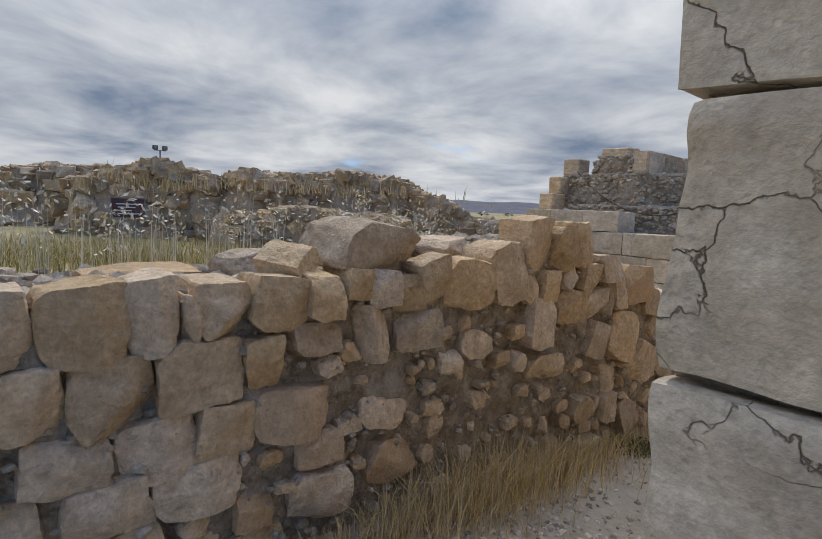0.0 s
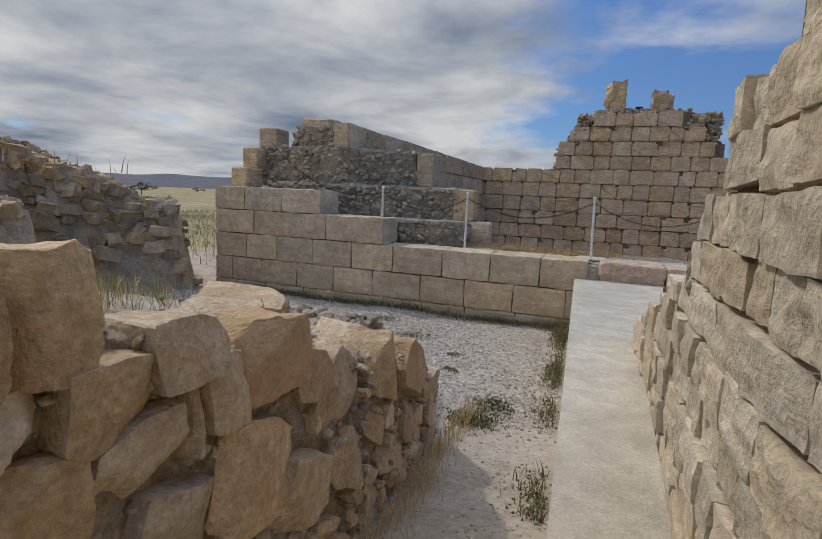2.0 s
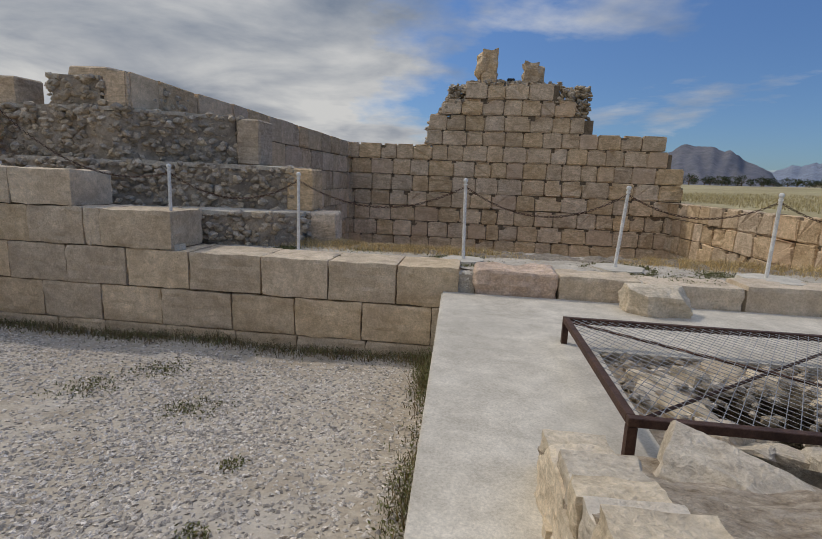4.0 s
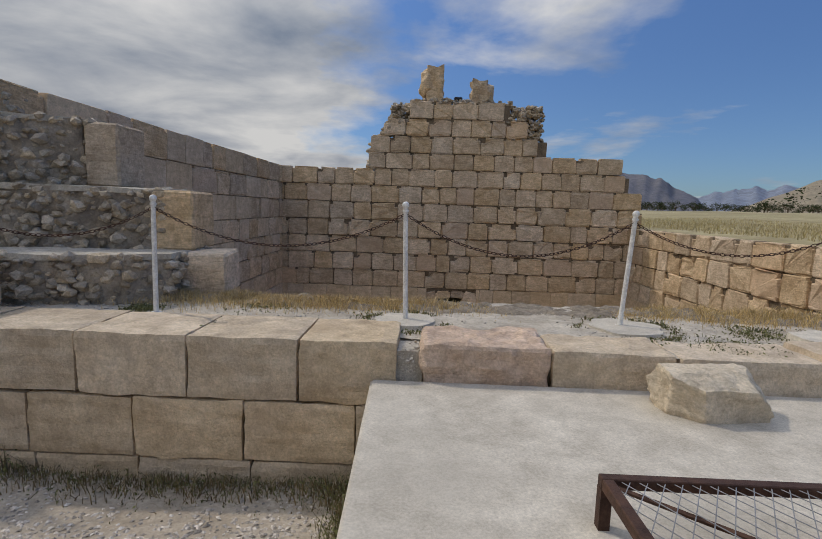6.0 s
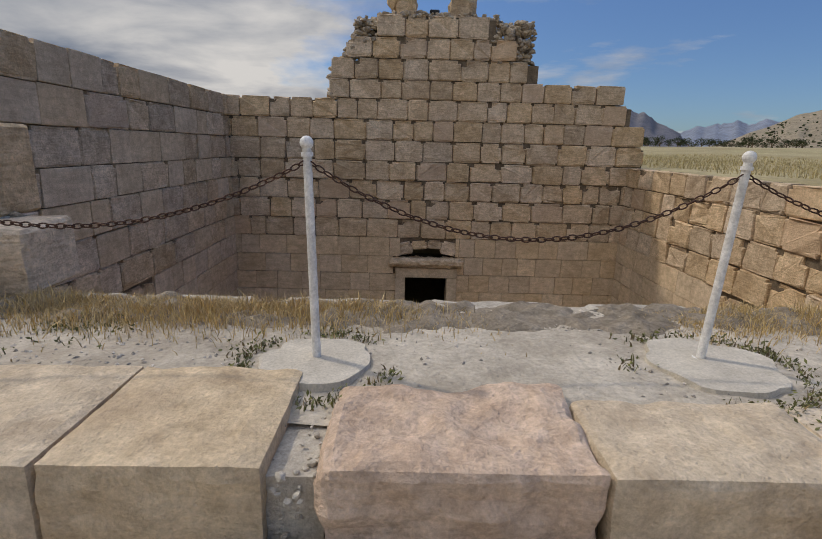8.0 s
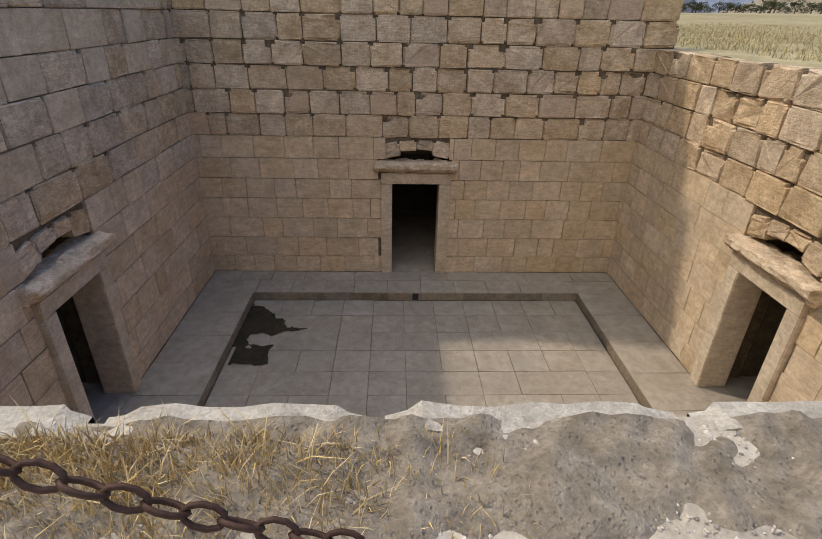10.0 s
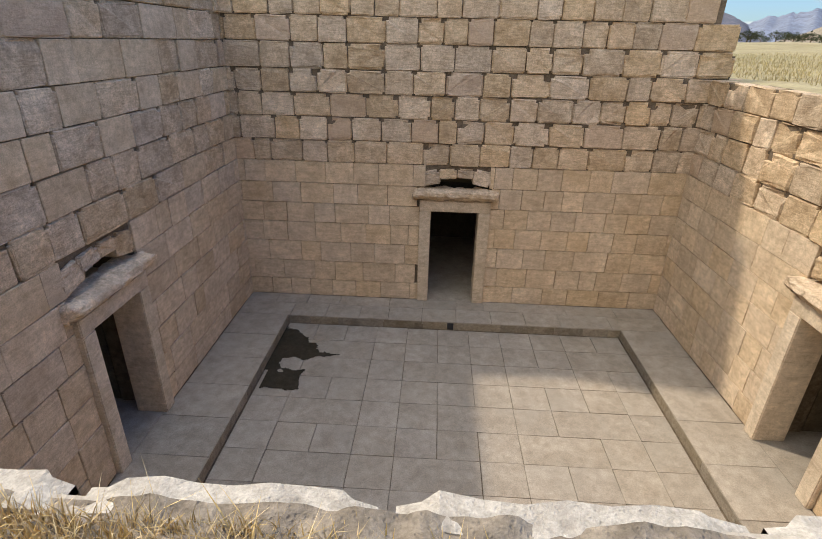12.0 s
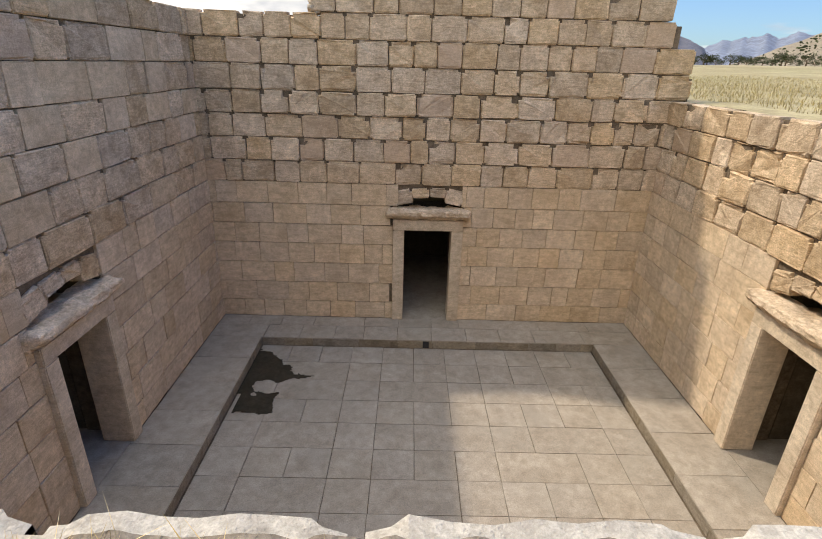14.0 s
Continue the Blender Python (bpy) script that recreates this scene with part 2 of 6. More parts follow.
FIELD_STRAW = material("pale field straw", (0.40, 0.325, 0.16), (0.56, 0.475, 0.28), 6.0, 50, 0.0, 0.9, 0.2, island=True)
GREEN = material("dusty green leaves", (0.12, 0.125, 0.05), (0.24, 0.235, 0.11), 6.0, 50, 0.0, 0.9, 0.3, island=True)
SCRUB = material("brown scrub", (0.17, 0.125, 0.07), (0.32, 0.25, 0.145), 6.0, 50, 0.0, 0.9, 0.25, island=True)
TREE_GREEN = material("far tree leaves", (0.03, 0.04, 0.018), (0.07, 0.085, 0.035), 2.0, 20, 0.0, 0.95, 0.3, island=True)
# chamber stone is coloured darker than the court walls to paint in indoor shade
SHADED_CHAMBER = material("chamber stone with shade in its colour", (0.10, 0.08, 0.055), (0.17, 0.135, 0.095), 3.0, 40, 0.5)
BARK = material("bark", (0.10, 0.075, 0.05), (0.18, 0.14, 0.10), 5.0, 40, 0.6)
# the bluish haze of distance is put into the next two base colours
HILL = material("hillside with haze in its colour", (0.115, 0.12, 0.145), (0.16, 0.155, 0.17), 0.01, 0.12, 0.6, 0.95, 0.0, (0.10, 0.105, 0.12), 0.03, 0.5, 0.0, 0.0, 6.0)
FAR_HILL = material("far mountain with blue haze in its colour", (0.17, 0.20, 0.26), (0.22, 0.25, 0.31), 0.006, 0.06, 0.6, 0.95, 0.0, bump_dist=10.0)
NEAR_HILL = material("dry hillside", (0.24, 0.20, 0.145), (0.34, 0.285, 0.205), 0.03, 0.35, 0.6, 0.95, 0.0, (0.16, 0.15, 0.10), 0.12, 0.6, 0.0, 0.0, 3.0)
WHITE_PAINT = material("white paint", (0.68, 0.665, 0.63), (0.80, 0.785, 0.75), 3.0, 60, 0.08, 0.5, 0.0, (0.52, 0.47, 0.40), 5.0, 0.35)
RUST = material("rusty brown steel", (0.055, 0.03, 0.022), (0.11, 0.06, 0.042), 8.0, 80, 0.3, 0.65, 0.0, (0.16, 0.075, 0.04), 5.0, 0.5, metal=0.35)
BOARD = material("maroon board", (0.09, 0.05, 0.055), (0.14, 0.08, 0.085), 3.0, 40, 0.05, 0.6, 0.0)
STEEL = material("grey steel", (0.20, 0.20, 0.205), (0.30, 0.30, 0.305), 3.0, 40, 0.05, 0.55, 0.0)
BLACK = material("black plastic and drain hole shade", (0.02, 0.02, 0.022), (0.04, 0.04, 0.042), 3.0, 40, 0.05, 0.5, 0.0)


# ---- helpers of this scene ----
def part(name, bm, mat, parent=None, label=""):
    me = bpy.data.meshes.new(name)
    bm.to_mesh(me)
    bm.free()
    me.materials.append(mat)
    ob = new(name, me)
    if parent:
        ob.parent = parent
    if label:
        ob["label"] = label
    return ob


def mesh_from(name, verts, faces, mat, parent=None, smooth=False):
    me = bpy.data.meshes.new(name)
    me.from_pydata(verts, [], faces)
    me.materials.append(mat)
    if smooth:
        me.polygons.foreach_set("use_smooth", [True] * len(me.polygons))
    me.update()
    ob = new(name, me)
    if parent:
        ob.parent = parent
    return ob


def add_box(bm, x0, x1, y0, y1, z0, z1):
    m = Matrix.Translation(((x0 + x1) / 2, (y0 + y1) / 2, (z0 + z1) / 2)) @ Matrix.Diagonal((x1 - x0, y1 - y0, z1 - z0, 1))
    return bmesh.ops.create_cube(bm, size=1.0, matrix=m)["verts"]


def box(name, x0, x1, y0, y1, z0, z1, mat, parent=None, bevel=0.0):
    bm = bmesh.new()
    add_box(bm, x0, x1, y0, y1, z0, z1)
    if bevel:
        bmesh.ops.bevel(bm, geom=bm.edges[:], offset=bevel, segments=2, affect='EDGES')
    return part(name, bm, mat, parent)


def smoothstep(a, b, v):
    t = min(1.0, max(0.0, (v - a) / (b - a)))
    return t * t * (3 - 2 * t)


def wob(x, y, s=1.0, k=0.0):
    return noise.noise(Vector((x * s, y * s, k)))


def block_mesh(seed, w, d, h, rough, bevel, cuts=2, corner=0.0):
    """A dressed block, front at y = 0, with chamfered, slightly uneven edges."""
    rng = random.Random(seed)
    bm = bmesh.new()
    add_box(bm, -w / 2, w / 2, 0, d, -h / 2, h / 2)
    if corner:
        for e in [e for e in bm.edges if abs(e.verts[0].co.y - e.verts[1].co.y) > d * 0.5]:
            top_edge = e.verts[0].co.z > 0
            bmesh.ops.bevel(bm, geom=[e], offset=corner * rng.uniform(0.3, 1.3) * (1.0 if top_edge else 0.45), segments=2, affect='EDGES', clamp_overlap=True)
        bmesh.ops.bevel(bm, geom=[e for e in bm.edges if all(v.co.y < 1e-4 for v in e.verts)], offset=bevel, segments=1, affect='EDGES')
    else:
        bmesh.ops.bevel(bm, geom=bm.edges[:], offset=bevel, segments=1, affect='EDGES')
    front = [e for e in bm.edges if all(v.co.y < bevel * 0.5 for v in e.verts)]
    if cuts:
        bmesh.ops.subdivide_edges(bm, edges=front, cuts=cuts, use_grid_fill=True)
    o = Vector((rng.random() * 50, rng.random() * 50, rng.random() * 50))
    for v in bm.verts:
        q = v.co + o
        if v.co.y < bevel * 1.5:
            v.co.y += rough * noise.noise(q * 5.0) + rough * 0.6 * noise.noise(q * 11.0)
        v.co.x += rough * 0.7 * noise.noise(q * 3.0 + Vector((9, 0, 0)))
        v.co.z += rough * 0.7 * noise.noise(q * 3.0 + Vector((0, 9, 0)))
    me = bpy.data.meshes.new("stone_block")
    bm.to_mesh(me)
    bm.free()
    return me


def worn_block(seed, w, d, h, rough, round_off, cell=0.05):
    """A weathered block, front at y = 0: a fine grid with rounded, chipped edges and layered relief."""
    rng = random.Random(seed)
    o = Vector((rng.random() * 50, rng.random() * 50, rng.random() * 50))
    half = Vector((w / 2, d / 2, h / 2))
    bm = bmesh.new()
    grid = [[-s + 2 * s * i / max(2, int(2 * s / cell)) for i in range(max(2, int(2 * s / cell)) + 1)] for s in half]
    for axis in range(3):
        u, v = (axis + 1) % 3, (axis + 2) % 3
        for sign in (-1, 1):
            rows = []
            for gu in grid[u]:
                row = []
                for gv in grid[v]:
                    p = Vector((0, 0, 0))
                    p[axis], p[u], p[v] = sign * half[axis], gu, gv
                    row.append(bm.verts.new(p))
                rows.append(row)
            for r0, r1 in zip(rows, rows[1:]):
                for k in range(len(r0) - 1):
                    q = (r0[k], r1[k], r1[k + 1], r0[k + 1])
                    bm.faces.new(q if sign > 0 else q[::-1])
    bmesh.ops.remove_doubles(bm, verts=bm.verts[:], dist=1e-5)
    for v in bm.verts:
        q = v.co + o
        r = round_off * (0.6 + 1.6 * max(0.0, noise.noise(q * 2.6)) + 1.2 * max(0.0, noise.noise(q * 7.0)))
        inner = Vector([max(-(s - r), min(s - r, c)) for c, s in zip(v.co, half)])
        out = v.co - inner
        if out.length > 1e-6:
            v.co = inner + out.normalized() * min(out.length, r)
            n = out.normalized()
            layer = noise.noise(Vector((q.x * 2.5, q.y * 2.5, q.z * 13.0)))
            v.co += n * rough * (0.8 * noise.noise(q * 3.5) + 0.5 * noise.noise(q * 9.0) + 0.35 * layer)
        v.co.y += d / 2
    me = bpy.data.meshes.new("stone_block")
    bm.to_mesh(me)
    bm.free()
    return me


def stone_mesh(seed, lump=0.2, cuts=3, faces=9, near=0.54, far=0.68):
    """An angular, broken field stone about one metre across, to be scaled: a box cut back by many flat breaks, then roughened."""
    rng = random.Random(seed)
    bm = bmesh.new()
    bmesh.ops.create_cube(bm, size=1.0)
    bmesh.ops.bevel(bm, geom=bm.edges[:], offset=0.05, segments=1, affect='EDGES')
    bmesh.ops.subdivide_edges(bm, edges=[e for e in bm.edges if e.calc_length() > 0.3], cuts=cuts + 2, use_grid_fill=True)
    o = Vector((rng.random() * 50, rng.random() * 50, rng.random() * 50))
    planes = []
    for k in range(faces):
        nrm = Vector((rng.gauss(0, 1), rng.gauss(0, 1), rng.gauss(0, 1))).normalized()
        planes.append((nrm, rng.uniform(near, far)))
    for v in bm.verts:
        for nrm, dist in planes:
            over = v.co.dot(nrm) - dist
            if over > 0:
                v.co -= nrm * over * 0.97
        q = v.co + o
        v.co += Vector((noise.noise(q * 1.5), noise.noise(q * 1.5 + Vector((7, 0, 0))), noise.noise(q * 1.5 + Vector((0, 7, 0))))) * lump * 0.32
        v.co += v.co.normalized() * (noise.noise(q * 6.0) * 0.035 + noise.noise(q * 14.0) * 0.022)
    me = bpy.data.meshes.new("stone")
    bm.to_mesh(me)
    bm.free()
    return me


def face_stone(seed, tight=0.0, n=12):
    """A split building stone one metre across, seen from x: corners broken off, sides slightly skew, edges worn. tight: how square it stays."""
    rng = random.Random(seed)
    bm = bmesh.new()
    bmesh.ops.create_cube(bm, size=1.0)
    bmesh.ops.subdivide_edges(bm, edges=bm.edges[:], cuts=n - 1, use_grid_fill=True)
    lines = []
    for k in range(4):
        a = math.pi / 4 + k * math.pi / 2 + rng.gauss(0, 0.22)
        lines.append((math.cos(a), math.sin(a), rng.uniform(0.50, 0.66) + tight))
        a = k * math.pi / 2 + rng.gauss(0, 0.14)
        lines.append((math.cos(a), math.sin(a), rng.uniform(0.44, 0.52) + tight * 0.4))
    breaks = []
    for k in range(4):
        nrm = Vector((rng.choice((-1, 1)), rng.gauss(0, 0.35), rng.gauss(0, 0.35))).normalized()
        breaks.append((nrm, rng.uniform(0.43, 0.52)))
    o = Vector((rng.random() * 50, rng.random() * 50, rng.random() * 50))
    for v in bm.verts:
        for cy, cz, d in lines:
            over = v.co.y * cy + v.co.z * cz - d
            if over > 0:
                v.co.y -= cy * over
                v.co.z -= cz * over
        for nrm, d in breaks:
            over = v.co.dot(nrm) - d
            if over > 0:
                v.co -= nrm * over
    bmesh.ops.smooth_vert(bm, verts=bm.verts[:], factor=0.2, use_axis_x=True, use_axis_y=True, use_axis_z=True)
    for v in bm.verts:
        q = v.co + o
        v.co += Vector((noise.noise(q * 2.2), noise.noise(q * 2.2 + Vector((7, 0, 0))), noise.noise(q * 2.2 + Vector((0, 7, 0))))) * 0.05
        chip = abs(noise.noise(q * 4.5)) * 0.05 + abs(noise.noise(q * 10.0)) * 0.03
        v.co += v.co.normalized() * (0.03 - chip + noise.noise(q * 22.0) * 0.012)
    me = bpy.data.meshes.new("stone")
    bm.to_mesh(me)
    bm.free()
    me.polygons.foreach_set("use_smooth", [True] * len(me.polygons))
    me.set_sharp_from_angle(angle=radians(27))
    return me


def place(name, mesh, mat, m, parent=None):
    if not mesh.materials:
        mesh.materials.append(mat)
    ob = new(name, mesh)
    if parent:
        ob.parent = parent
    ob.matrix_basis = m
    return ob


def frame_matrix(origin, udir, into):
    m = Matrix.Identity(4)
    for i, a in enumerate((udir, into, Vector((0, 0, 1)))):
        for r in range(3):
            m[r][i] = a[r]
    m.translation = origin
    return m


def ashlar_wall(name, origin, udir, length, levels, top, openings, seed, styles, thick=1.0, label="", widths=(0.66, 1.12), depth=0.34, core=None, joints=None, joint_x=0.0, breaks=()):
    """A coursed block wall: a recessed core with openings through it, and every block as a piece of its own.
    levels: the heights of the bed joints; top(u): the wall's height; openings: (u0, u1, z0, z1); styles(z): name, mesh list, gap, material."""
    rng = random.Random(seed)
    u = Vector(udir)
    into = Vector((0, 0, 1)).cross(u)
    base = frame_matrix(Vector(origin), u, into)
    bm = bmesh.new()
    cuts = sorted({0.0, length, *[c for o in openings for c in o[:2]], *breaks, *[i * 0.3 for i in range(1, int(length / 0.3))]})
    for a, b in zip(cuts, cuts[1:]):
        if b - a < 1e-4:
            continue
        mid = (a + b) / 2
        zs = [levels[0], min(top(mid), top(min(mid + 0.06, length)), top(max(mid - 0.06, 0.0))) - 0.1]
        spans = [tuple(zs)]
        for o in openings:
            if o[0] < mid < o[1]:
                spans = [s for p, q in spans for s in ((p, min(q, o[2])), (max(p, o[3]), q))]
        for z0, z1 in spans:
            if z1 - z0 > 0.02:
                add_box(bm, a, b, 0.07, thick, z0, z1)
    wall = part(name, bm, core or DARK_JOINT)
    wall.matrix_world = base
    tagged(wall, label, "wall", kind="structure")
    for row, (z0, z1) in enumerate(zip(levels, levels[1:])):
        pos = -rng.random() * 0.6
        known = sorted(j - joint_x for j in joints[row]) if joints and row in joints else None
        if known:
            pos = known.pop(0)
        while pos < length:
            w = rng.uniform(*widths) * (0.72 if rng.random() < 0.12 else 1.0)
            if known is not None:
                if not known:
                    break
                w = known.pop(0) - pos
            a, b = max(0.0, pos), min(length, pos + w)
            pos += w
            pieces = [(a, b)]
            for o in openings:
                if o[2] < (z0 + z1) / 2 < o[3]:
                    nxt = []
                    for p, q in pieces:
                        if q <= o[0] or p >= o[1]:
                            nxt.append((p, q))
                        else:
                            nxt += [s for s in ((p, o[0]), (o[1], q)) if s[1] - s[0] > 0.08]
                    pieces = nxt
            for p, q in pieces:
                if q - p < 0.1 or top((p + q) / 2) < z0 + 0.25:
                    continue
                meshes, gap, mat, proud, dims = styles((z0 + z1) / 2, (p + q) / 2)
                me = rng.choice(meshes)
                zt = min(z1, top((p + q) / 2)) if top((p + q) / 2) < z1 - 0.2 else z1
                g = gap * rng.uniform(0.5, 1.5)
                s = Matrix.Diagonal(((q - p - g) / dims[0], 1.0, (zt - z0 - g) / dims[2], 1))
                m = Matrix.Translation(((p + q) / 2, rng.uniform(-proud, proud), (z0 + zt) / 2)) @ Matrix.Rotation(rng.gauss(0, gap * 0.25), 4, 'Y') @ s
                place("stone_block", me, mat, m, wall)
    return wall


# ---- the sunken court ----
XL, XR, YB, YE = -6.15, 7.65, 11.12, -2.95
LEDGE, POOL = -6.75, -7.05
LEVELS = [-6.75, -6.14, -5.45, -4.75, -4.07, -3.42, -2.76, -2.08, -1.42, -0.73, -0.06, 0.60, 1.30, 1.98, 2.65, 3.27, 3.94, 4.60, 5.28]
BIG = (1.0, 0.34, 0.66)
ROUGH_BLOCKS = [block_mesh(100 + i, *BIG, 0.042, 0.02, 3, 0.07) for i in range(10)]
FINE_BLOCKS = [block_mesh(200 + i, *BIG, 0.014, 0.01, 2, 0.02) for i in range(6)]
RAGGED_BLOCKS = [block_mesh(250 + i, *BIG, 0.064, 0.03, 3, 0.15) for i in range(10)]


def court_style(z, u):
    if z < -2.3:
        return FINE_BLOCKS, 0.010, SMOOTH_ASHLAR, 0.006, BIG
    if -1.5 < z < 1.4:
        return RAGGED_BLOCKS + ROUGH_BLOCKS, 0.024, ASHLAR, 0.035, BIG
    return RAGGED_BLOCKS[:2] + ROUGH_BLOCKS, 0.019, ASHLAR, 0.03, BIG


def west_style(z, u):
    if z < -2.3 or wob(u, z, 0.9, 3) > 0.08:
        return FINE_BLOCKS, 0.013 if z < -2.3 else 0.02, SMOOTH_ASHLAR, 0.012, BIG
    return ROUGH_BLOCKS, 0.017, ASHLAR, 0.025, BIG


def back_top(u):
    x = u + XL - 1.0
    for limit, z in ((-2.5, 2.66), (-1.8, 3.94), (-1.13, 4.6), (2.75, 5.28), (3.3, 4.6), (4.38, 3.94), (6.9, 3.27), (7.55, 2.65), (8.02, 1.98), (8.3, 1.3)):
        if x < limit:
            return z
    return 0.6


def left_top(u):
    return 2.62


def right_top(u):
    return 0.66


back_wall = ashlar_wall("wall_north", (XL - 1.0, YB, 0), (1, 0, 0), XR - XL + 2.0, LEVELS, back_top, [(1.0 - 0.40 - XL, 1.0 + 1.84 - XL, LEDGE, -2.80), (1.0 - 0.25 - XL, 1.0 + 1.75 - XL, -2.801, -2.36)], 1, court_style, 1.2,
                        "coursed tan limestone wall with a doorway and a stepped broken top")
left_wall = ashlar_wall("wall_west", (XL, -3.45, 0), (0, 1, 0), YB + 3.45, [z for z in LEVELS if z < 2.7], left_top, [(3.45 + 3.01, 3.45 + 5.21, LEDGE, -2.80), (3.45 + 3.1, 3.45 + 5.2, -2.801, -2.36)], 2, west_style, 1.2,
                        "coursed tan limestone wall in shade with a doorway", (0.75, 1.45))
right_wall = ashlar_wall("wall_east", (XR, YB, 0), (0, -1, 0), YB + 3.45, [z for z in LEVELS if z < 0.7], right_top, [(YB - 5.36, YB - 3.14, LEDGE, -2.80), (YB - 5.35, YB - 3.2, -2.801, -2.36)], 3, court_style, 1.2,
                         "sunlit coursed limestone wall with a doorway")
south = box("wall_south", XL - 1, XR + 1, YE - 0.9, YE, LEDGE - 0.6, -0.12, SMOOTH_ASHLAR)
tagged(south, "plain limestone wall under the terrace edge", "wall", kind="structure")

floor_bed = box("floor", XL - 1, XR + 1, YE, YB + 1, -7.5, POOL - 0.03, DARK_JOINT)
tagged(floor_bed, "sunken court floor bed under grey stone paving", "floor", kind="structure")


def doorway(name, origin, udir, width, label):
    """Jambs, lintel, cornice and a chamber, its shade put into a dark stone colour, behind an opening of the court; u
    runs along the wall from the opening's start.
    """
    u = Vector(udir)
    base = frame_matrix(Vector(origin), u, Vector((0, 0, 1)).cross(u))
    door = new(name)
    door.matrix_world = base
    tagged(door, label, "doorway", kind="structure")
    h0, h1 = LEDGE, -3.55
    for nm, a, b in (("jamb", -0.36, 0.0), ("jamb", width, width + 0.36)):
        bm = bmesh.new()
        add_box(bm, a, b, -0.11, 0.62, h0, h1 + 0.02)
        bmesh.ops.bevel(bm, geom=bm.edges[:], offset=0.02, segments=2, affect='EDGES')
        part(nm, bm, JAMB, door)
    bm = bmesh.new()
    add_box(bm, -0.36, width + 0.36, -0.11, 1.25, h1 + 0.022, -3.17)
    bmesh.ops.bevel(bm, geom=bm.edges[:], offset=0.02, segments=2, affect='EDGES')
    part("lintel", bm, JAMB, door)
    bm = bmesh.new()
    bm.free()
    me = worn_block(650 + int(origin[1]), width + 1.12, 0.72, 0.33, 0.07, 0.07, 0.05)
    for v in me.vertices:
        v.co.y += 0.16 * (1 - smoothstep(-0.15, 0.02, v.co.z)) if v.co.y < 0.2 else 0
    me.transform(Matrix.Translation((width / 2, -0.33, -2.985)))
    place("cornice", me, ASHLAR, Matrix.Identity(4), door)["label"] = "weathered moulded stone cornice"
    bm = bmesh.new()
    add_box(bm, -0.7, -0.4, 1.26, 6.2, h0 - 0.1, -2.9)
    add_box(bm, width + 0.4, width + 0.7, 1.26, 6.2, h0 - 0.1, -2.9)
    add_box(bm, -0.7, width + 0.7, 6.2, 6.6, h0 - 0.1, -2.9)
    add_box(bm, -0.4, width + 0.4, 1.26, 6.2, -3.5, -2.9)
    part("chamber_wall", bm, SHADED_CHAMBER, door)
    bm = bmesh.new()
    add_box(bm, -0.4, width + 0.4, 0.0, 6.2, h0 - 0.2, h0 + 0.004)
    part("threshold", bm, PAVING, door)
    return door


doorway("door_1", (-0.04, YB, 0), (1, 0, 0), 1.52, "dark stone doorway with plain jambs and a cornice")
doorway("door_2", (XL, 3.37, 0), (0, 1, 0), 1.48, "dark stone doorway with a broken cornice in shade")
doorway("door_3", (XR, 5.0, 0), (0, -1, 0), 1.5, "stone doorway with a worn cornice in sunlight")

PX0, PX1, PY0, PY1 = -4.5, 6.1, -1.3, 9.66
bm = bmesh.new()
add_box(bm, XL, XR, PY1 + 0.06, YB, -7.3, LEDGE - 0.03)
add_box(bm, XL, XR, YE, PY0 - 0.06, -7.3, LEDGE - 0.03)
add_box(bm, XL, PX0 - 0.06, PY0, PY1, -7.3, LEDGE - 0.031)
add_box(bm, PX1 + 0.06, XR, PY0, PY1, -7.3, LEDGE - 0.031)
ledge = part("walkway", bm, DARK_JOINT)
tagged(ledge, "raised stone walkway round the sunken floor", "walkway", kind="structure")


# ---- terrace and retaining wall ----
YF = -5.06
FRONT = (0.95, 0.8, 0.52)
FRONT_BLOCKS = [worn_block(300 + i, *FRONT, 0.022, 0.018) for i in range(9)]


def front_style(z, u):
    return FRONT_BLOCKS, 0.009, FRONT_ASHLAR, 0.012, FRONT


def front_top(u):
    x = u - 8.65
    return 1.06 if x < -5.95 else (0.56 if x < -4.5 else 0.035)


retaining = ashlar_wall("wall_terrace", (-8.65, YF, 0), (1, 0, 0), 8.65 - 0.62, [-1.45, -1.02, -0.50, 0.035, 0.56, 1.06], front_top, [], 7, front_style, 0.76,
                        "dressed limestone retaining wall of large blocks", (0.85, 1.15), 0.5,
                        joints={2: (-0.62, -1.42, -2.33, -3.25, -4.28, -5.2, -6.1, -7.0, -7.8, -8.65), 1: (-0.62, -0.95, -1.87, -2.78, -3.67, -4.7, -5.6, -6.5, -7.4, -8.2, -8.65),
                                3: (-4.5, -5.55, -5.8, -6.65, -7.6, -8.65), 4: (-5.95, -6.9, -7.85, -8.35, -8.65)}, joint_x=-8.65, breaks=(2.66, 2.7, 4.11, 4.15))
side = ashlar_wall("wall_terrace_side", (-8.65, 6.0, 0), (0, -1, 0), 11.0, [-1.45, -1.02, -0.50, 0.035, 0.56, 1.06], lambda u: 1.06, [], 8, front_style, 0.9,
                   "dressed limestone side of the terrace", (0.85, 1.15), 0.5)


